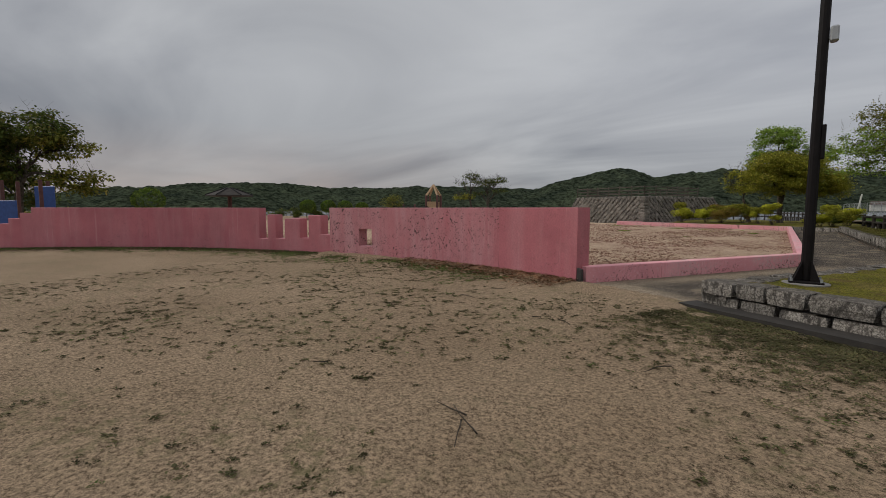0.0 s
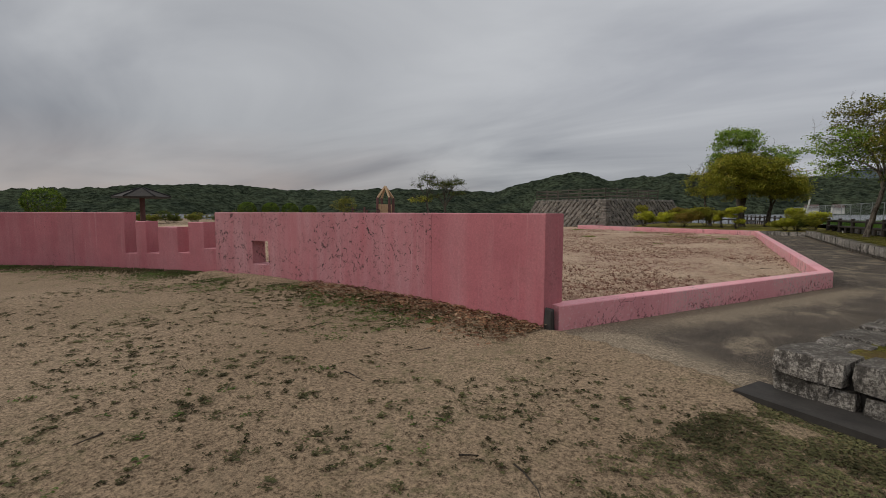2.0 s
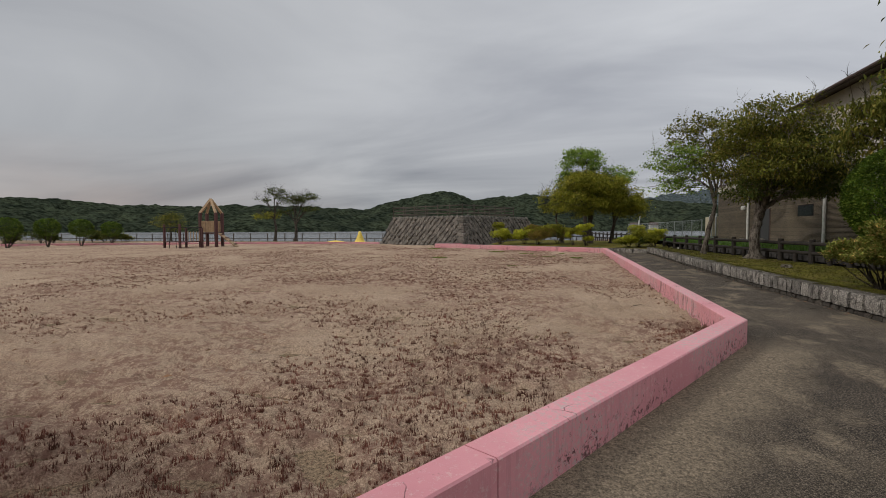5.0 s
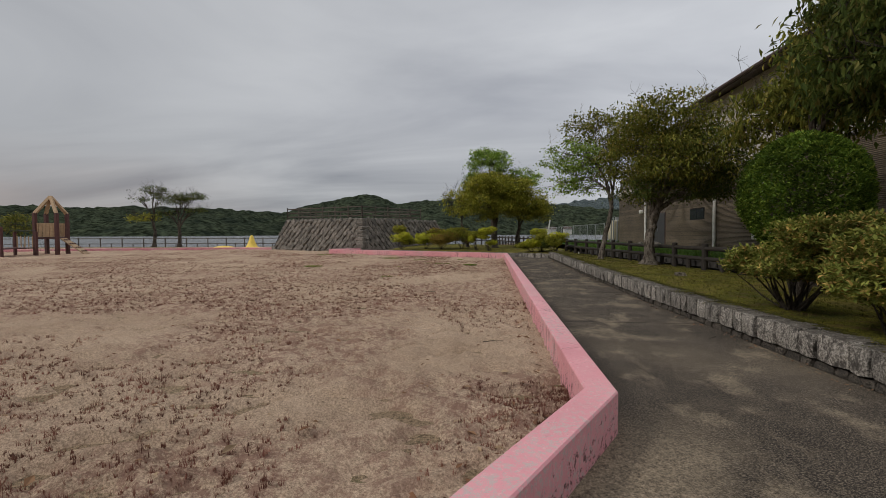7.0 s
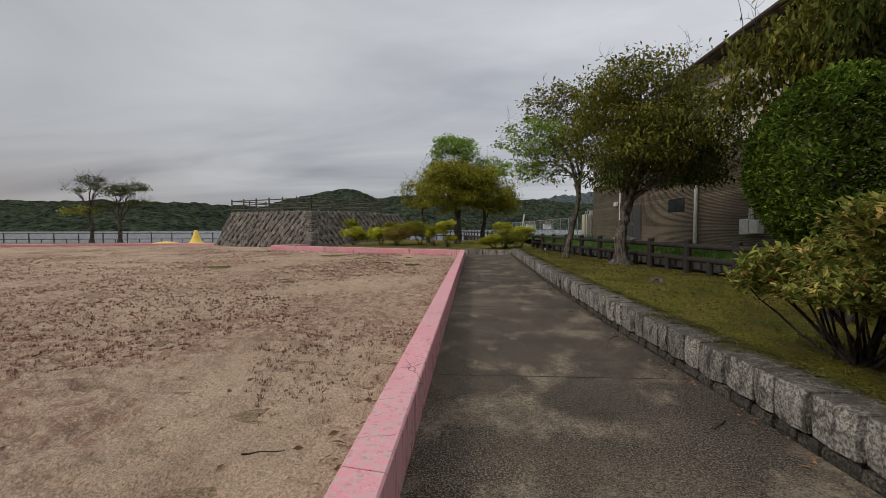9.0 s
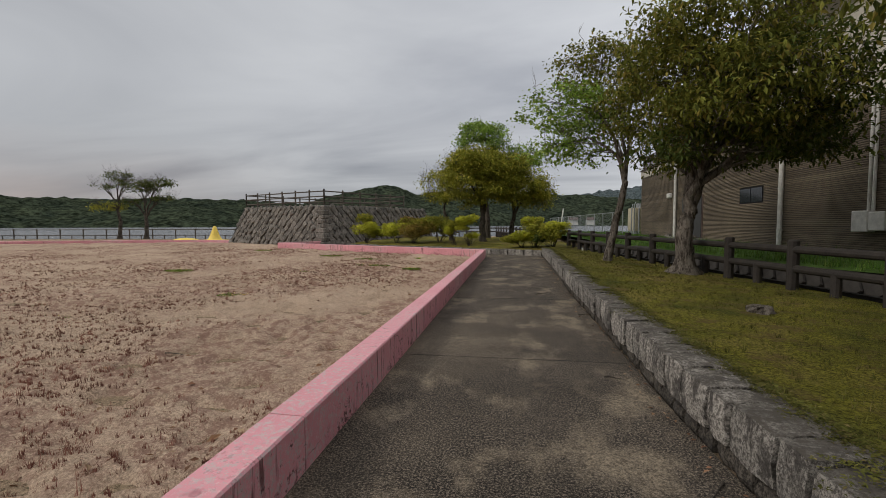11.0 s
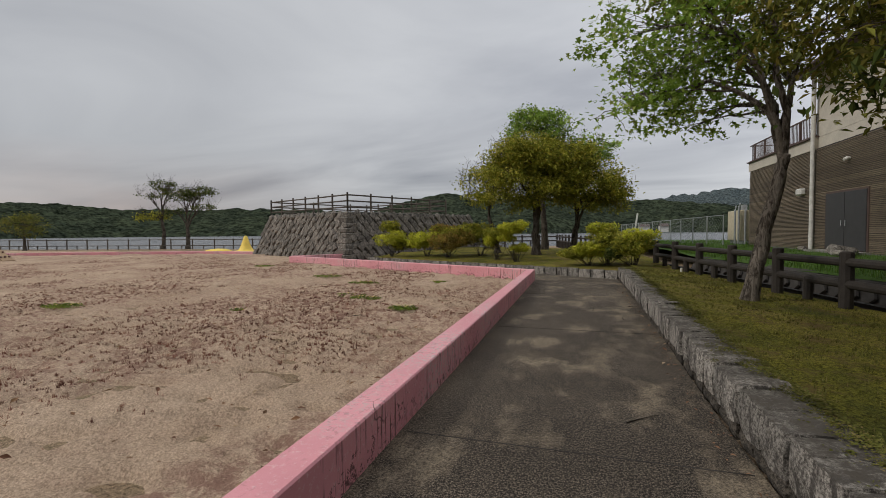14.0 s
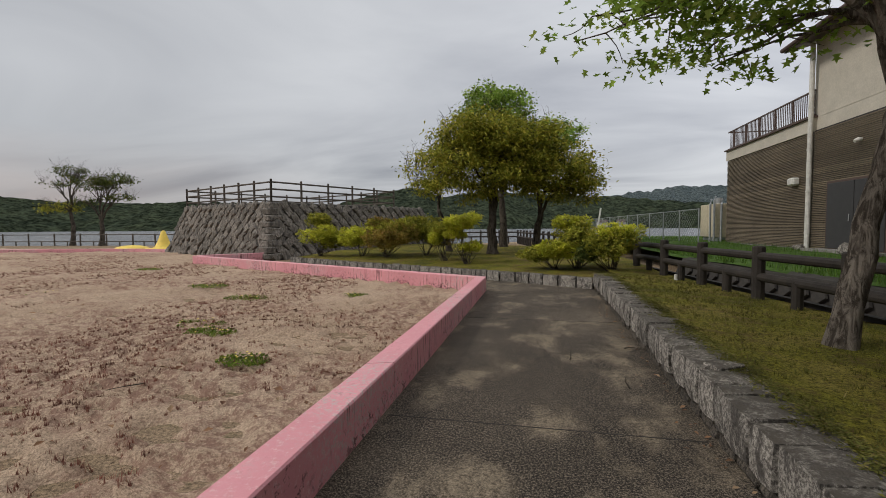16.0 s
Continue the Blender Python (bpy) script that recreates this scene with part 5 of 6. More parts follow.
    for i, (lab, (x, y), lobes, mats, n) in enumerate(bed):
        shrub(lab, (x, y, 0.33), [((x + a * 1.2, y + b2 * 1.2, 0.33 + (c - 0.33) * 1.12), (d * 1.28, e * 1.28, f * 1.28)) for a, b2, c, d, e, f in lobes], mats, round(n * 3.4), 0.085, 60 + i, stems=4, stem_r=0.022, group="bed shrubs", rosette=6, shell=0.72)
    # clipped balls beyond the sand
    for i, (x, y, zc, r) in enumerate(((-46.8, 34.6, 1.75, 0.95), (-46.0, 37.1, 1.75, 0.9), (-46.5, 40.3, 1.7, 0.95), (-46.0, 42.9, 1.6, 0.85), (-42.0, 15.3, 2.15, 1.2))):
        shrub("round clipped tree-ball on a short trunk", (x, y, 0.0), [((x, y, zc), (r, r, r * 0.85))], [L_HEDGE], 700, 0.16, 80 + i, stems=3, stem_r=0.06, name="clipped_ball", rosette=4, shell=0.9, group="clipped balls")
    for i in range(26):
        rng = random.Random(300 + i)
        x, y = -70 + rng.uniform(-3, 3) + 0.4 * i, 12 + i * 1.75
        r = rng.uniform(0.5, 0.95)
        shrub("low far bushes by the lake", (x, y, 0.0), [((x, y, r * 0.75), (r * 1.4, r * 1.4, r * 0.8))], [rng.choice((L_OLIVE, L_DARK, L_DARK))], 160, 0.3, 320 + i, stems=2, stem_r=0.05, rosette=4, group="lakeside bushes")


def scatter(name, label, cat, mat, gen, seed, n, region):
    """region(rng) gives a place (x, y, z, size) or None."""
    rng = random.Random(seed)
    g = Geo()
    for _ in range(n):
        q = region(rng)
        if q is None:
            continue
        x, y, z, s = q
        gen(g, rng, x, y, z, s)
    return tagged(g.make(name, mat, fix=False), label, cat, kind="stuff")


def gen_blades(k, w, lean):
    def gen(g, rng, x, y, z, s):
        for _ in range(k):
            a = rng.uniform(0, 2 * math.pi)
            px, py = x + rng.uniform(-1, 1) * s * 0.5, y + rng.uniform(-1, 1) * s * 0.5
            h = s * rng.uniform(0.5, 1.2)
            l2 = h * lean * rng.uniform(0.1, 1)
            sx, sy = -math.sin(a) * w, math.cos(a) * w
            g.add([(px - sx, py - sy, z - 0.01), (px + sx, py + sy, z - 0.01), (px + math.cos(a) * l2, py + math.sin(a) * l2, z + h)], [(0, 1, 2)])
    return gen


def gen_flat(k, spread, droop=0.5):
    def gen(g, rng, x, y, z, s):
        for _ in range(k):
            a = rng.uniform(0, 2 * math.pi)
            r = abs(rng.gauss(0, 0.5)) * s * spread
            leaf(g, (x + r * math.cos(a), y + r * math.sin(a), z + 0.006), s * 0.35, rng, 0, 0.5, True)
    return gen


def build_ground_plants():
    def pit(rng):
        y = 9 + 40 * rng.random() ** 1.25
        x = low_x(y) - 0.25 - 26 * rng.random() ** 1.7
        if math.hypot(x - ARC_C[0], y - ARC_C[1]) < ARC_R + 0.5 or y > far_y(x) - 0.3:
            return None
        dens = fbm(x, y, 0.30, 3) * 1.1 - 0.05 + (0.26 if x < -2.8 and y > 19 else 0.12 if x < -2.2 else -0.02) + fbm(x, y, 1.3, 2) * 0.35
        near = min(1.0, max(0.0, (low_x(y) - x - 0.8) / 3.0))
        if y < 16:
            near = 0.75
        if rng.random() > (0.13 + dens * 3.4) * (0.14 + 0.86 * near):
            return None
        return x, y, sand_z(x, y), rng.uniform(0.015, 0.042) * (1.0 if rng.random() < 0.95 else 1.8)
    scatter("dry_weeds", "thin dry reddish weeds standing in the sand", "weeds", L_DRY, gen_blades(8, 0.0036, 1.0), 5, 190000, pit)
    scatter("dry_stalks", "flattened dry red-brown stalks lying on the sand", "weeds", L_DRYF, gen_flat(5, 1.3), 35, 20000, pit)

    def yard(rng):
        x, y = rng.uniform(-12, 3.5), rng.uniform(-0.5, 9.4)
        if math.hypot(x - ARC_C[0], y - ARC_C[1]) > ARC_R - 0.05 or y > 7.75 - (x + 0.9) * 0.57 - 0.3 and x > -1.1:
            return None
        if y > 8.4 and x > -3.2:
            return None
        if rng.random() > 0.45 + fbm(x, y, 0.5, 3) * 0.9:
            return None
        return x, y, 0.014 + 0.018 * fbm(x, y, 0.9), rng.uniform(0.03, 0.11)
    scatter("trodden_weeds", "flattened dull green weeds dotted over the dirt", "weeds", L_DULL, gen_flat(20, 0.8), 6, 4400, yard)
    scatter("trodden_weeds", "tiny dark weed rosettes dotted over the dirt", "weeds", L_TINY, gen_flat(14, 0.6), 36, 7600, lambda r: (lambda q: q and (q[0], q[1], q[2], 0.75 * q[3]))(yard(r)))
    scatter("trodden_weeds", "small green weed leaves dotted over the dirt", "weeds", L_WEED, gen_flat(14, 1.0), 16, 420, yard)

    def front(rng):
        t = rng.random()
        x, y = lerp(-0.9, 4.0, t), lerp(7.75, 4.95, t)
        d = 0.3 + abs(rng.gauss(0, 0.85))
        x, y = x - 0.5 * d, y - 0.87 * d
        return x, y, 0.02 + 0.018 * fbm(x, y, 0.9), rng.uniform(0.04, 0.10)
    scatter("trodden_weeds", "dark mat of trodden weeds before the planter", "weeds", L_DULL, gen_flat(22, 1.4), 26, 3000, front)

    def verge(rng):
        d = -50 + 69 * rng.random()
        x, y = arc(d, ARC_R - abs(rng.gauss(0, 0.42)) - 0.02)
        return x, y, 0.03, rng.uniform(0.02, 0.05)
    scatter("verge_weeds", "strip of grass and weeds along the foot of the curved wall", "weeds", L_DULL, gen_blades(10, 0.004, 1.2), 7, 6000, verge)

    def verge2(rng):
        d = -50 + 66 * rng.random()
        x, y = arc(d, ARC_R - abs(rng.gauss(0, 0.95)) - 0.02)
        return (x, y, 0.035, rng.uniform(0.05, 0.11)) if fbm(x, y, 0.8, 2) > -0.02 else None
    scatter("verge_weeds", "green creeping weeds along the foot of the curved wall", "weeds", L_WEED, gen_flat(14, 1.3), 8, 5600, verge2)

    def litter(rng):
        d = 2 + 18 * rng.random() ** 0.7
        x, y = arc(d, ARC_R - 0.03 - abs(rng.gauss(0, 0.42)))
        return x, y, 0.035 + 0.05 * max(0, 1 - (ARC_R - math.hypot(x - ARC_C[0], y - ARC_C[1])) / 0.9) + rng.uniform(0, 0.015), rng.uniform(0.13, 0.26)
    scatter("leaf_litter", "drift of brown fallen leaves against the curved wall", "fallen leaves", L_LITTER, gen_flat(1, 0.2), 9, 2800, litter)

    def litter2(rng):
        t = rng.random()
        if t < 0.35:
            y = 16 + 20 * rng.random()
            x = low_x(y) - 0.35 - abs(rng.gauss(0, 0.12))
            return x, y, sand_z(x, y) + 0.01, rng.uniform(0.12, 0.22)
        if t < 0.7:
            y = 16 + 22 * rng.random()
            return kerb_x(y) - abs(rng.gauss(0, 0.10)) - 0.02, y, 0.02, rng.uniform(0.07, 0.16)
        y = 9 + 6.5 * rng.random()
        x = low_x(y) - 0.36 - abs(rng.gauss(0, 0.2))
        return x, y, sand_z(x, y) + 0.01, rng.uniform(0.12, 0.25)
    scatter("leaf_litter", "scattered fallen leaves along the low walls", "fallen leaves", L_LITTER, gen_flat(1, 0.2), 10, 700, litter2)

    def stray(rng):
        y = 10 + 26 * rng.random()
        x = low_x(y) - 0.4 - 9 * rng.random() ** 1.6
        if math.hypot(x - ARC_C[0], y - ARC_C[1]) < ARC_R + 0.5:
            return None
        return x, y, sand_z(x, y) + 0.012, rng.uniform(0.10, 0.26)
    scatter("leaf_litter", "curled brown leaves strewn over the sand", "fallen leaves", L_LITTER, gen_flat(1, 0.2), 11, 1100, stray)

    def creep(rng):
        y = 16 + 23 * rng.random()
        x = kerb_x(y) + 0.42 - abs(rng.gauss(0, 0.07)) * (1 + 2.5 * max(0, fbm(x=y, y=0.0, s=0.9, o=2)))
        return x, y, 0.402, rng.uniform(0.03, 0.08)
    scatter("creeping_moss", "moss creeping from the lawn over the granite tops", "moss", L_MOSSG, gen_flat(9, 1.1), 15, 5200, creep)

    def meadow(rng):
        y = 20 + 45 * rng.random()
        x = max(fence_x(min(y, 42)) + 1.85, 5.2) + 7 * rng.random() ** 1.3
        return (x, y, 0.56, rng.uniform(0.12, 0.30)) if x < 10.95 or y > 53 else None
    scatter("long_grass", "long green grass before the building", "grass", L_GRASS, gen_blades(7, 0.007, 0.6), 12, 7000, meadow)

    def lawn(rng):
        y = 12 + 27 * rng.random()
        x = kerb_x(y) + 0.45 + (fence_x(y) - kerb_x(y) - 0.4) * rng.random()
        t = (x - kerb_x(y) - 0.4) / (fence_x(y) - kerb_x(y))
        return x, y, LAWN_Z - 0.12 * t + 0.022 * fbm(x, y, 1.1) + 0.012 * fbm(x, y, 5, 3), rng.uniform(0.02, 0.055)
    scatter("lawn_grass", "short mossy grass blades on the lawn", "grass", L_MOSSG, gen_blades(6, 0.004, 1.2), 14, 7000, lawn)
    # green clumps with small yellow flowers
    spots = [(-4.2, 31.5, .30), (-3.3, 33.8, .26), (-2.6, 33.2, .22), (-4.0, 36.0, .3), (-6.4, 33.6, .24), (-6.1, 37.4, .3), (-2.0, 36.9, .2), (-9.4, 36.0, .3), (-8.0, 30.5, .25), (-5.6, 24.6, .28), (-3.7, 26.8, .22), (-11.5, 41, .3), (-1.2, 32.0, .18)]
    for i, (x, y, r) in enumerate(spots):
        rng = random.Random(500 + i)
        t = thing("weed_clump", "low clump of green weed with small yellow flowers in the sand", "weed", "weed clumps", at=(x, y, sand_z(x, y)))
        g = Geo()
        for _ in range(520):
            a, q = rng.uniform(0, 6.283), 1.15 * r * rng.random() ** 0.6
            leaf(g, (q * math.cos(a) * 1.5, q * math.sin(a), 0.03 * rng.random()), 0.04, rng, -0.5)
        g.make("leaves", L_CLUMP, t, fix=False)
        f = Geo()
        for _ in range(9):
            a, q = rng.uniform(0, 6.283), r * rng.random() ** 0.6
            f.lathe([(0.001, 0.055), (0.014, 0.06), (0.001, 0.066)], (q * math.cos(a) * 1.4, q * math.sin(a), 0), 6)
        tagged(f.make("flowers", M_FLOWER, t), kind="stuff")


L_CLUMP = mat_leaf("bright_weed_leaf", (0.085, 0.130, 0.022), (0.165, 0.230, 0.036), (0.26, 0.27, 0.05), 0.3)
L_TINY = mat_leaf("dark_tiny_weed", (0.032, 0.028, 0.015), (0.065, 0.056, 0.026), (0.06, 0.075, 0.026), 0.0, 0.9)
L_DRYF = mat_leaf("dry_stalk", (0.13, 0.068, 0.048), (0.22, 0.135, 0.092), (0.28, 0.20, 0.14), 0.0, 0.9)
L_MOSSG = mat_leaf("moss_grass", (0.075, 0.080, 0.020), (0.14, 0.132, 0.030), (0.18, 0.14, 0.055), 0.2, 0.8)


# ---- building ----
BX = 11.0


def build_building():
    b = thing("community_building", "two-storey building with brown tile cladding and cream upper wall", "building")
    y0, y1, ym = 12.0, 52.4, 45.35
    Geo().box((BX + 6 + 0.03, (y0 + y1) / 2, 2.3), (12, y1 - y0, 5.6)).make("wall_lower", M_PLAST, b)
    Geo().box((BX + 5.95, (y0 + ym + 0.12) / 2, 6.66), (11.84, ym + 0.12 - y0, 3.1)).make("wall_upper", M_PLAST, b)
    # tile rows
    g = Geo()
    pitch = 0.0585
    for k in range(67):
        z = 0.73 + k * pitch
        for a, c in (((y0, 41.85), (44.45, y1)) if z < 2.88 else ((y0, y1),)):
            if 2.2 < z < 2.85:
                spans = [(a, 36.6), (38.35, c)] if a < 36 < c else [(a, c)]
            else:
                spans = [(a, c)]
            for p, q in spans:
                g.cham((BX, (p + q) / 2, z), (0.085, q - p, 0.044), 0.008)
        g.cham((BX + 6, y1 + 0.01, z), (12.02, 0.05, 0.044), 0.008)
    g.make("tile_cladding", M_SIDE, b)
    Geo().box((BX + 0.012, (y0 + y1) / 2, 2.68), (0.03, y1 - y0, 3.98)).make("joint_backing", M_MORT, b)
    Geo().box((BX + 0.02, (y0 + y1) / 2, 0.62), (0.07, y1 - y0, 0.16)).make("plinth", M_CONC, b)
    Geo().box((BX - 0.02, (ym + y1) / 2, 4.87), (0.12, y1 - ym + 0.1, 0.46)).make("fascia", M_PLAST, b)
    Geo().box((BX - 0.06, (ym + y1) / 2, 5.13), (0.22, y1 - ym + 0.2, 0.06)).make("coping", M_ROOF, b)
    # double door
    d = Geo().box((BX - 0.02, 43.15, 1.80), (0.10, 2.64, 2.16)).make("door_frame", M_ROOF, b)
    for yy in (42.52, 43.78):
        lf = Geo().cham((BX - 0.075, yy, 1.79), (0.045, 1.22, 2.04), 0.008).make("door", M_DOOR, b, )
        Geo().tube([(BX - 0.13, yy + (0.5 if yy < 43 else -0.5), 1.62), (BX - 0.13, yy + (0.5 if yy < 43 else -0.5), 1.82)], 0.014, 8).make("handle", M_STEEL, lf)
    Geo().box((BX - 0.35, 43.15, 0.68), (0.7, 2.9, 0.12)).make("door_step", M_CONC, b)
    # small window
    Geo().box((BX + 0.01, 37.48, 2.53), (0.08, 1.75, 0.62)).make("window_frame", M_BLACK, b)
    for yy in (37.06, 37.90):
        Geo().box((BX - 0.04, yy, 2.53), (0.02, 0.78, 0.54)).make("window_pane", M_GLASS, b)
    # rainwater pipes
    for yy in (45.3, 35.3, 24.0):
        p = Geo().tube([(BX - 0.16, yy, 0.68), (BX - 0.16, yy, 7.6 if yy < 50 else 5)], 0.075, 12).make("rain_pipe", M_WHITE, b)
        for z in (1.2, 2.6, 4.0, 5.4):
            Geo().tube([(BX - 0.16, yy, z), (BX - 0.16, yy, z + 0.05)], 0.088, 12).make("pipe_clip", M_WHITE, p)
    # conduit and meter boxes
    for k, yy in enumerate((31.55, 31.40)):
        Geo().tube([(BX - 0.10, yy, 1.75), (BX - 0.10, yy, 4.55 - 0.1 * k), (BX - 0.10, yy - 0.25, 4.72 - 0.1 * k), (BX - 0.10, 24.0, 4.75 - 0.1 * k)], 0.04, 8).make("conduit", M_WHITE, b)
    for yy, w, h in ((31.65, 0.55, 0.55), (31.10, 0.5, 0.48)):
        Geo().cham((BX - 0.14, yy, 1.50), (0.22, w, h), 0.02).make("meter_box", M_WHITE, b)
    # vent hoods and wall lamp
    v = Geo().cham((BX - 0.13, 46.3, 3.05), (0.24, 0.42, 0.28), 0.05).make("vent_hood", M_WHITE, b)
    Geo().tube([(BX - 0.03, 43.0, 3.95), (BX - 0.12, 43.0, 3.95), (BX - 0.22, 43.0, 3.90)], [0.05, 0.07, 0.05], 10).make("wall_lamp", M_WHITE, b)
    # terrace railing
    for z in (5.20, 6.02):
        Geo().box((BX - 0.02, (ym + y1) / 2, z), (0.05, y1 - ym, 0.05)).make("terrace_rail", M_ROOF, b)
        Geo().box((BX + 3, y1 - 0.05, z), (6, 0.05, 0.05)).make("terrace_rail", M_ROOF, b)
    for k in range(54):
        yy = ym + 0.1 + k * 0.126
        Geo().box((BX - 0.02, yy, 5.61), (0.022 if k % 10 else 0.05, 0.022 if k % 10 else 0.05, 0.80)).make("baluster", M_ROOF, b)
    # roofs with deep eaves: a higher block and a lower one
    Geo().box((BX + 6.2, (y0 + 37.6) / 2, 8.05), (11.6, 37.6 - y0, 0.6)).make("wall_top", M_PLAST, b)
    for ya, yb, e in ((y0, 38.2, 8.25), (38.2, ym + 0.5, 7.65)):
        ov = 0.75
        r = Geo()
        r.add([(BX - ov, ya, e), (BX - ov, yb, e), (BX + 12, yb, e + 3.4), (BX + 12, ya, e + 3.4),
               (BX - ov, ya, e - 0.2), (BX - ov, yb, e - 0.2), (BX + 12, yb, e + 3.15), (BX + 12, ya, e + 3.15)],
              [(0, 1, 2, 3), (7, 6, 5, 4), (0, 4, 5, 1), (1, 5, 6, 2), (2, 6, 7, 3), (3, 7, 4, 0)])
        r.make("roof", M_ROOF, b)
        Geo().tube([(BX - ov - 0.06, ya, e - 0.1), (BX - ov - 0.06, yb, e - 0.1)], 0.08, 10).make("gutter", M_ROOF, b)
        g = Geo()
        g.add([(BX + 0.2, yb - 0.4, e - 0.4), (BX + 11.9, yb - 0.4, e - 0.4), (BX + 11.9, yb - 0.4, e + 3.1)], [(0, 1, 2)])
        g.make("gable", M_PLAST, b)


def build_yard_plant():
    t = thing("water_tank", "beige panel water tank with grey pipes beside the building", "tank")
    for k in range(2):
        Geo().cham((11.5, 54.0 + k * 1.12, 1.75), (1.3, 1.08, 1.75), 0.03).make("tank_panel", M_TANK, t)
    for x in (11.05, 11.95):
        Geo().box((x, 54.5, 0.74), (0.12, 2.2, 0.28)).make("skid", M_STEEL, t)
    for i, (x, y) in enumerate(((10.55, 53.3), (10.72, 53.25), (11.05, 53.25))):
        Geo().tube([(x, y, 0.55), (x, y, 2.6 + 0.2 * (i % 2)), (x + 0.12, y + 0.2, 2.85 + 0.15 * (i % 2))], 0.05, 8).make("pipe", M_STEEL, t)
    Geo().tube([(11.2, 54, 2.6), (11.2, 54, 2.95)], 0.16, 10).make("hatch", M_STEEL, t)
    f = thing("mesh_fence", "galvanised chain-link fence along the shore", "fence")
    pts = [Vector((9.7, 52.3)), Vector((6.45, 75.0))]
    n = 11
    for k in range(n + 1):
        p = pts[0].lerp(pts[1], k / n)
        z = 0.6 - 0.2 * k / n
        Geo().tube([(p.x, p.y, z - 0.2), (p.x, p.y, z + 1.75)], 0.03, 6).make("post", M_STEEL, f)
    for z in (0.05, 1.72):
        Geo().tube([(pts[0].x, pts[0].y, 0.6 + z), (pts[1].x, pts[1].y, 0.4 + z)], 0.02, 6).make("rail", M_STEEL, f)
    w = Geo()
    d = pts[1] - pts[0]
    m = 110
    for k in range(m):
        for sg in (1, -1):
            a, c = k / m, (k + sg * 7) / m
            if 0 <= c <= 1:
                p, q = pts[0] + d * a, pts[0] + d * c
                w.tube([(p.x, p.y, 0.62 - 0.2 * a), (q.x, q.y, 2.3 - 0.2 * c)], 0.0035, 3, caps=False)
    w.make("mesh", M_STEEL, f, fix=False)
    p = Geo().tube([(7.9, 78, 0.2), (8.35, 78, 3.4)], 0.09, 8)
    tagged(p.make("leaning_post", M_WHITE), "pale leaning post standing by the shore", "post")


# ---- loose things ----
def build_lamp_post():
    x, y = 0.38, 8.7
    t = thing("lamp_post", "black tapering lamp post on a bolted base plate", "street lamp", at=(x, y, LAWN_Z))
    Geo().tube([(0, 0, 0.05), (0, 0, 3.0), (0, 0, 6.5)], [0.075, 0.068, 0.06], 12).make("pole", M_BLACK, t)
    Geo().lathe([(0.30, 0), (0.30, 0.02), (0.28, 0.03), (0.001, 0.03)], (0, 0, -0.02), 20).make("concrete_pad", M_CONC, t)
    Geo().cham((0, 0, 0.025), (0.42, 0.42, 0.03), 0.006).make("base_plate", M_BLACK, t)
    for k in range(4):
        a = k * math.pi / 2 + 0.785
        d = Vector((math.cos(a), math.sin(a), 0))
        s = Vector((-d.y, d.x, 0)) * 0.007
        g = Geo()
        q = [d * 0.06 + Vector((0, 0, 0.04)), d * 0.23 + Vector((0, 0, 0.04)), d * 0.08 + Vector((0, 0, 0.34)), d * 0.06 + Vector((0, 0, 0.34))]
        g.add([p - s for p in q] + [p + s for p in q], [(0, 1, 2, 3), (7, 6, 5, 4), (0, 4, 5, 1), (1, 5, 6, 2), (2, 6, 7, 3), (3, 7, 4, 0)])
        g.make("gusset", M_BLACK, t)
        Geo().tube([tuple(d * 0.25 + Vector((0, 0, 0.03))), tuple(d * 0.25 + Vector((0, 0, 0.085)))], 0.018, 6).make("bolt", M_STEEL, t)
    h = Geo().cham((0.12, 0.0, 3.62), (0.10, 0.13, 0.22), 0.02).make("floodlight", M_STEEL, t)
    Geo().box((0.075, 0, 3.58), (0.05, 0.05, 0.05)).make("bracket", M_STEEL, h)
    Geo().cham((0.08, 0, 2.1), (0.06, 0.10, 0.5), 0.01).make("inspection_cover", M_BLACK, t)
    Geo().lathe([(0.05, 0), (0.22, 0.1), (0.24, 0.35), (0.12, 0.5), (0.001, 0.52)], (0, 0, 6.5), 16).make("lantern", M_BLACK, t)


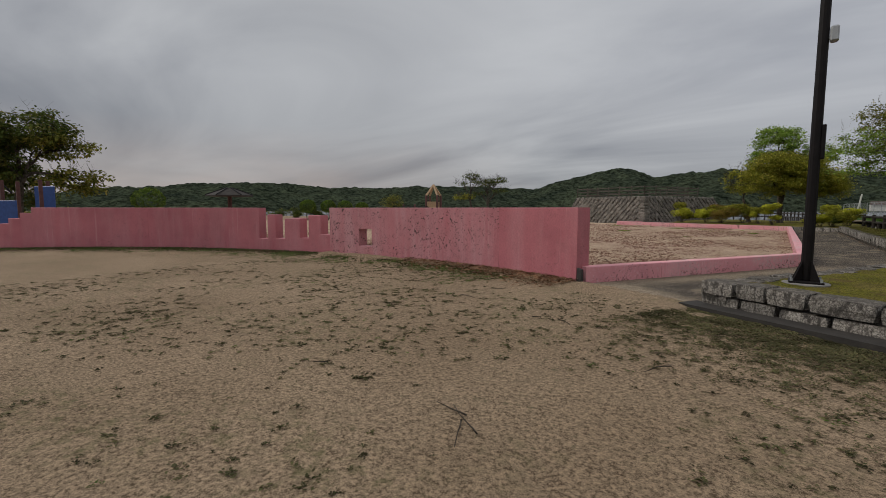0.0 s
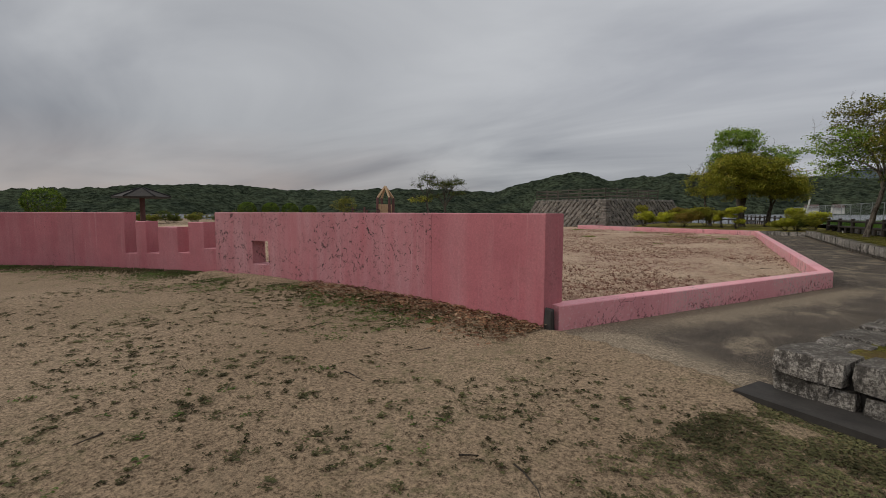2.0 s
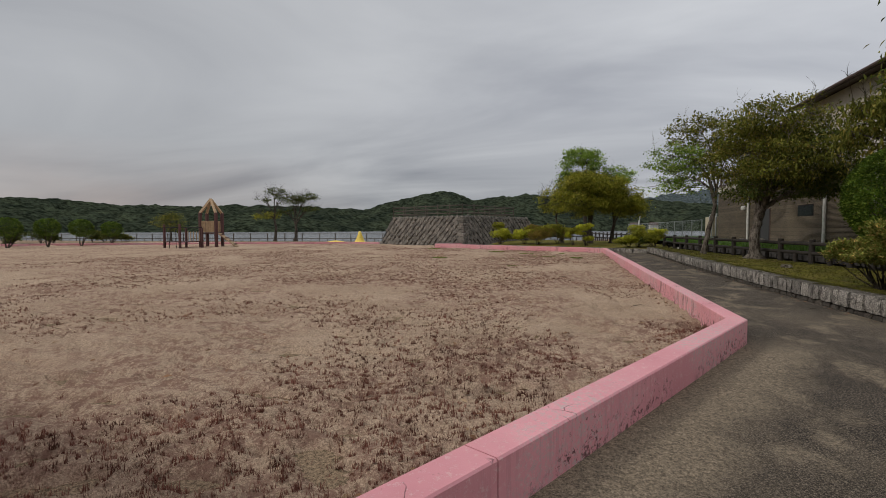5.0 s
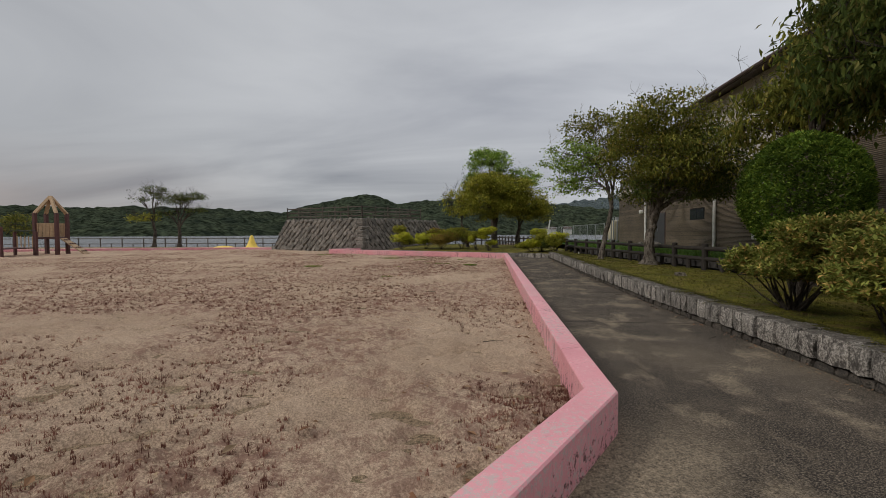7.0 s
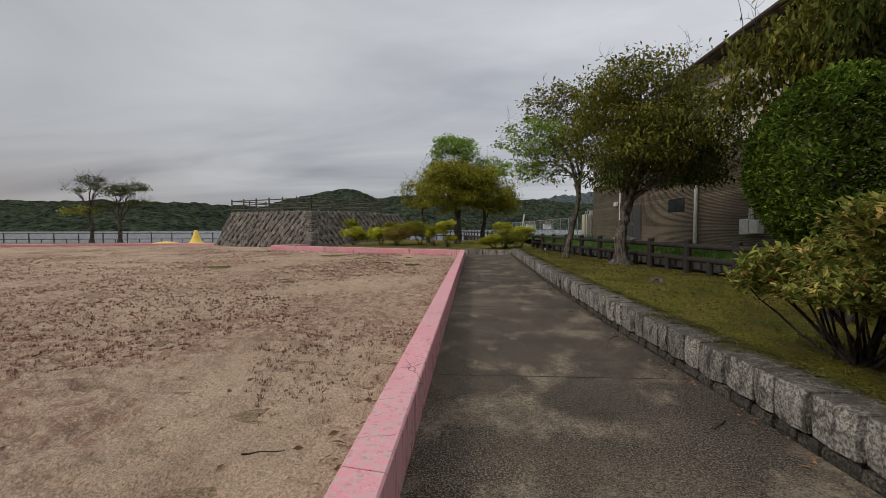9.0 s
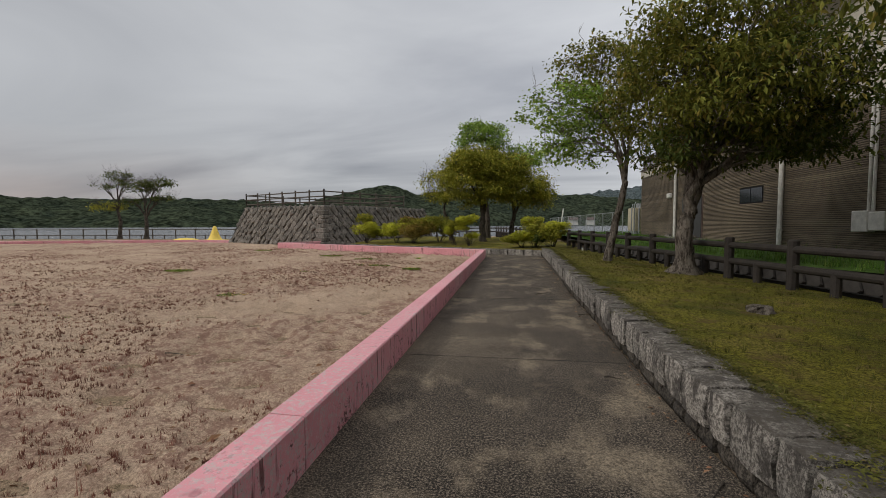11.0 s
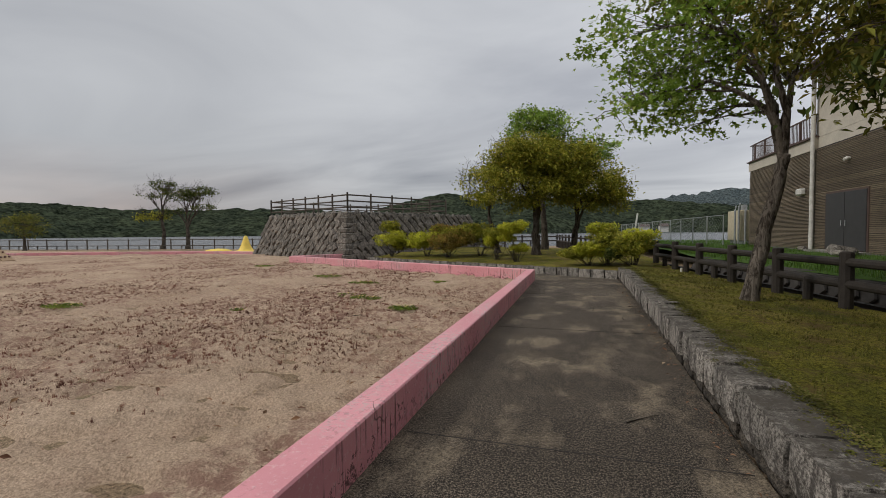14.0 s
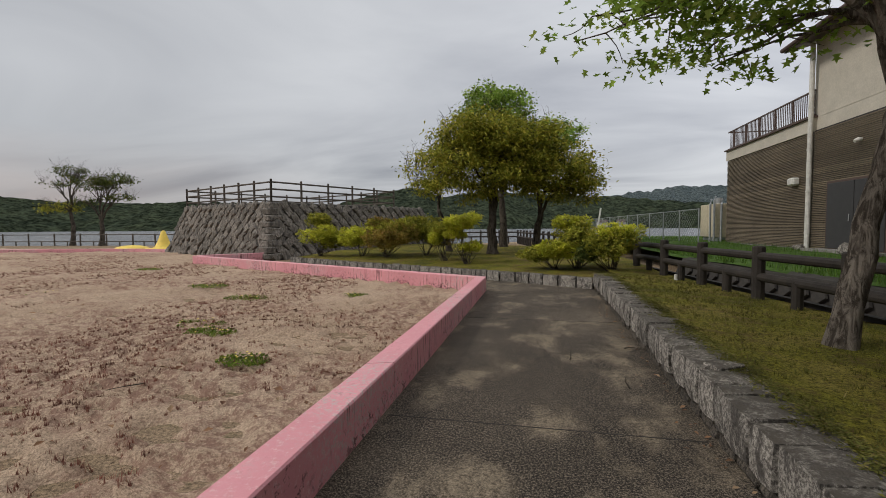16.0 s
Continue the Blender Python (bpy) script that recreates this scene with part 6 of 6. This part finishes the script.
def build_play():
    t = thing("play_tower", "wooden play tower with dark red posts and open pyramid roof", "play equipment", at=(-32.2, 41.2, 0))
    a = radians(20)
    R = Matrix.Rotation(a, 4, "Z")
    q = 0.66
    for sx in (-1, 1):
        for sy in (-1, 1):
            p = R @ Vector((sx * q, sy * q, 0))
            Geo().cham((p.x, p.y, 1.5), (0.22, 0.22, 3.1), 0.02).make("post", M_POST, t)
            tip = Vector((0, 0, 4.25))
            b = Vector((p.x, p.y, 3.0))
            Geo().tube([b, tip], 0.13, 4).make("roof_beam", M_PLAY, t)
    Geo().box((0, 0, 1.25), (1.35, 1.35, 0.10), R).make("deck", M_POST, t)
    for sy in (-1, 1):
        for k in range(6):
            Geo().cham((-0.55 + 0.22 * k, sy * q, 1.82), (0.20, 0.05, 1.0), 0.012, R).make("board", M_PLAY, t)
    rp = Geo().box((0, 0, 0), (1.9, 0.8, 0.07), R @ Matrix.Translation((1.45, 0, 0.62)) @ Matrix.Rotation(radians(38), 4, "Y")).make("ramp", M_PLAY, t)
    for i in range(4):
        for j in (-0.28, 0.0, 0.28):
            Geo().cham((-0.7 + 0.45 * i, j, 0.07), (0.09, 0.10, 0.08), 0.015, R @ Matrix.Translation((1.45, 0, 0.62)) @ Matrix.Rotation(radians(38), 4, "Y")).make("climbing_grip", M_POST, rp)
    # climbing frame joined to it
    c = thing("climbing_frame", "dark red climbing frame of posts, bars and a low bench deck", "play equipment", at=(-32.5, 38.5, 0))
    for x, y, h in ((-1.4, -0.6, 2.0), (0.5, -0.9, 2.0), (-1.2, 1.4, 1.7), (0.7, 1.2, 1.7)):
        Geo().cham((x, y, h / 2), (0.16, 0.16, h), 0.02).make("post", M_POST, c)
    Geo().box((-0.4, 0.2, 0.55), (1.9, 1.9, 0.08)).make("deck", M_POST, c)
    for y in (-0.75, 1.3):
        Geo().tube([(-1.4, y, 1.75), (0.6, y, 1.75)], 0.03, 8).make("bar", M_BLACK, c)
    for k in range(5):
        Geo().tube([(-0.9 + 0.3 * k, 1.3, 0.6), (-0.9 + 0.3 * k, 1.3, 1.4)], 0.03, 6).make("upright", M_PLAY, c)
    for x in (-0.7, 0.0):
        Geo().tube([(x, -0.8, 0), (x, -0.8, 1.5), (x + 0.08, -0.65, 1.7), (x + 0.12, -0.35, 1.72)], 0.025, 8).make("grab_rail", M_BLACK, c)
    # yellow cones
    k = thing("yellow_cone", "yellow painted concrete play cone with a flared foot", "play sculpture", at=(-24.6, 55.2, 0))
    Geo().lathe([(1.2, 0), (1.18, 0.07), (0.68, 0.12), (0.56, 0.18), (0.40, 0.5), (0.24, 0.95), (0.15, 1.26), (0.08, 1.33), (0.001, 1.35)], (0, 0, 0), 24).make("body", M_YELL, k, smooth=True)
    k2 = thing("yellow_dome", "flat yellow painted play dome", "play sculpture", at=(-28.0, 55.8, 0))
    Geo().lathe([(1.1, 0), (1.0, 0.10), (0.6, 0.2), (0.001, 0.25)], (0, 0, 0), 24).make("body", M_YELL, k2, smooth=True)
    # gazebo
    g = thing("gazebo", "park shelter with a dark pyramid roof on a single post", "shelter", at=(-35.0, 18.5, 0))
    Geo().tube([(0, 0, 0), (0, 0, 2.6)], 0.16, 10).make("post", M_POST, g)
    n = 6
    rf = Geo()
    ring = [(1.72 * math.cos(2 * math.pi * i / n), 1.72 * math.sin(2 * math.pi * i / n)) for i in range(n)]
    rf.v = [(x, y, 2.55) for x, y in ring] + [(x, y, 2.45) for x, y in ring] + [(0.25 * x / 2, 0.25 * y / 2, 3.12) for x, y in ring] + [(0, 0, 3.15)]
    rf.f = [(i, (i + 1) % n, 12 + (i + 1) % n, 12 + i) for i in range(n)] + [(6 + i, 6 + (i + 1) % n, (i + 1) % n, i) for i in range(n)] + [(12 + i, 12 + (i + 1) % n, 18) for i in range(n)] + [tuple(range(6, 12))]
    rf.make("roof", M_WOOD, g)
    for i in range(n):
        Geo().tube([(ring[i][0], ring[i][1], 2.57), (ring[i][0] * 0.12, ring[i][1] * 0.12, 3.14)], 0.05, 5).make("roof_rib", M_BLACK, g)
    # blue slide set beyond the curved wall
    s = thing("slide_set", "blue and dark red slide set with yellow steps", "play equipment", at=(-28.0, 5.0, 0))
    for x, y in ((-0.9, -0.5), (0.9, 0.5), (-0.2, 1.0), (-1.8, 0.2)):
        Geo().cham((x, y, 1.4), (0.14, 0.14, 2.8), 0.02).make("post", M_POST, s)
    Geo().cham((0.3, 0.8, 1.75), (1.1, 0.06, 1.6), 0.02, Matrix.Rotation(0.5, 4, "Z")).make("panel", M_BLUE, s)
    Geo().cham((-0.4, -0.4, 1.2), (1.2, 0.06, 1.3), 0.02, Matrix.Rotation(0.5, 4, "Z")).make("panel", M_BLUE, s)
    for k3 in range(4):
        Geo().cham((-1.4, -0.3, 0.5 + 0.35 * k3), (0.9, 0.25, 0.06), 0.01).make("step", M_YELL, s)
    Geo().tube([(-1.6, -0.6, 0.2), (-1.6, -0.6, 2.2), (-1.2, -0.4, 2.6), (-0.8, -0.2, 2.2)], 0.035, 8).make("hoop", M_BLACK, s)


def build_small():
    rng = random.Random(77)
    # stump on the lawn
    g = Geo()
    g.lathe([(0.19, -0.05), (0.15, 0.04), (0.13, 0.09), (0.11, 0.10), (0.001, 0.095)], (0, 0, 0), 14)
    for i, (x, y, z) in enumerate(g.v):
        k = 1 + 0.18 * math.sin(i * 2.1)
        g.v[i] = (x * k, y * k, z)
    st = thing("tree_stump", "cut grey tree stump in the lawn", "stump", at=(5.0, 24.7, LAWN_Z - 0.07))
    g.make("stump", M_BARK, st)
    # flat slab let into the wall top
    sl = Geo().cham((0, 0, 0), (0.24, 0.16, 0.03), 0.008, jit=0.008, rng=rng)
    ob = sl.make("flat_stone", M_GRAN)
    ob.matrix_basis = pose(3.32, 31.6, 0.412, 0, 0, 25)
    tagged(ob, "flat broken stone lying on the granite wall", "stone")
    # rocks by the door
    for i, (x, y, s) in enumerate(((10.2, 41.7, 0.34), (9.9, 41.0, 0.22), (10.4, 44.9, 0.2))):
        q = Geo().cham((0, 0, 0), (s * 2, s * 1.5, s), s * 0.25, jit=s * 0.15, rng=rng)
        ob = q.make("rock", M_GRAN)
        ob.matrix_basis = pose(x, y, 0.68 + s * 0.35, 4, 3, 30 * i)
        tagged(ob, "rough grey garden rock in the grass by the door", "rock", "garden rocks")
    # capped white drain pipe by the fence
    d = Geo().tube([(0, 0, 0), (0, 0, 0.14)], 0.035, 12)
    ob = d.make("drain_pipe", M_WHITE)
    ob.location = (4.88, 38.5, 0.28)
    tagged(ob, "short white drain pipe stub in the lawn", "pipe")
    # fallen twigs
    for i in range(26):
        if i < 12:
            x, y, z = rng.uniform(-6, 0), rng.uniform(1.5, 7.5), 0.03
        elif i < 20:
            y = rng.uniform(18, 36)
            x, z = kerb_x(y) - rng.uniform(0.1, 1.0), 0.025
        else:
            y = rng.uniform(17, 32)
            x = low_x(y) - rng.uniform(0.6, 5)
            z = sand_z(x, y) + 0.01
        a, l2 = rng.uniform(0, 6.28), rng.uniform(0.12, 0.45)
        g = Geo()
        limb(g, (0, 0, 0), (l2 * math.cos(a), l2 * math.sin(a), 0.01), 0.007, 0.003, rng, 4, 0.08, 5)
        ob = g.make("twig", M_BARKD, smooth=True)
        ob.location = (x, y, z)
        tagged(ob, "thin dry twig lying on the ground", "twig", "fallen twigs")
    # far shore houses
    for i, (x, y, w) in enumerate(((-560, 385, 14), (-520, 395, 10), (-500, 420, 18), (-300, 520, 12), (60, 470, 9), (75, 462, 7))):
        h = thing("far_house", "small pale house on the far shore", "house", "far shore houses", at=(x, y, 0.5))
        Geo().box((0, 0, 2), (w, 8, 5)).make("wall", M_WHITE, h)
        Geo().add([(-w / 2, -5, 4.4), (w / 2, -5, 4.4), (w / 2, 5, 4.4), (-w / 2, 5, 4.4), (-w / 2, 0, 7), (w / 2, 0, 7)], [(0, 1, 5, 4), (3, 4, 5, 2), (0, 4, 3), (1, 2, 5), (0, 3, 2, 1)]).make("roof", M_ROOF, h)


build_ground()
build_hill("backdrop_hills", HILL_NEAR, 560, 760, M_HILL, "low wooded hills across the lake", -180, 180, 0.3, 4.0)
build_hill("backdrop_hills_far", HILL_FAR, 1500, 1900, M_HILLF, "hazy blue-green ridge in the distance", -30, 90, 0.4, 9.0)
build_yard()
build_sandpit()
build_path()
build_joints()
build_lawns()
build_curved_wall()
build_low_walls()
build_building()
build_yard_plant()
build_trees()
build_shrubs()
build_lamp_post()
build_play()
build_fences()
build_small()
build_ground_plants()
build_granite()
build_castle()
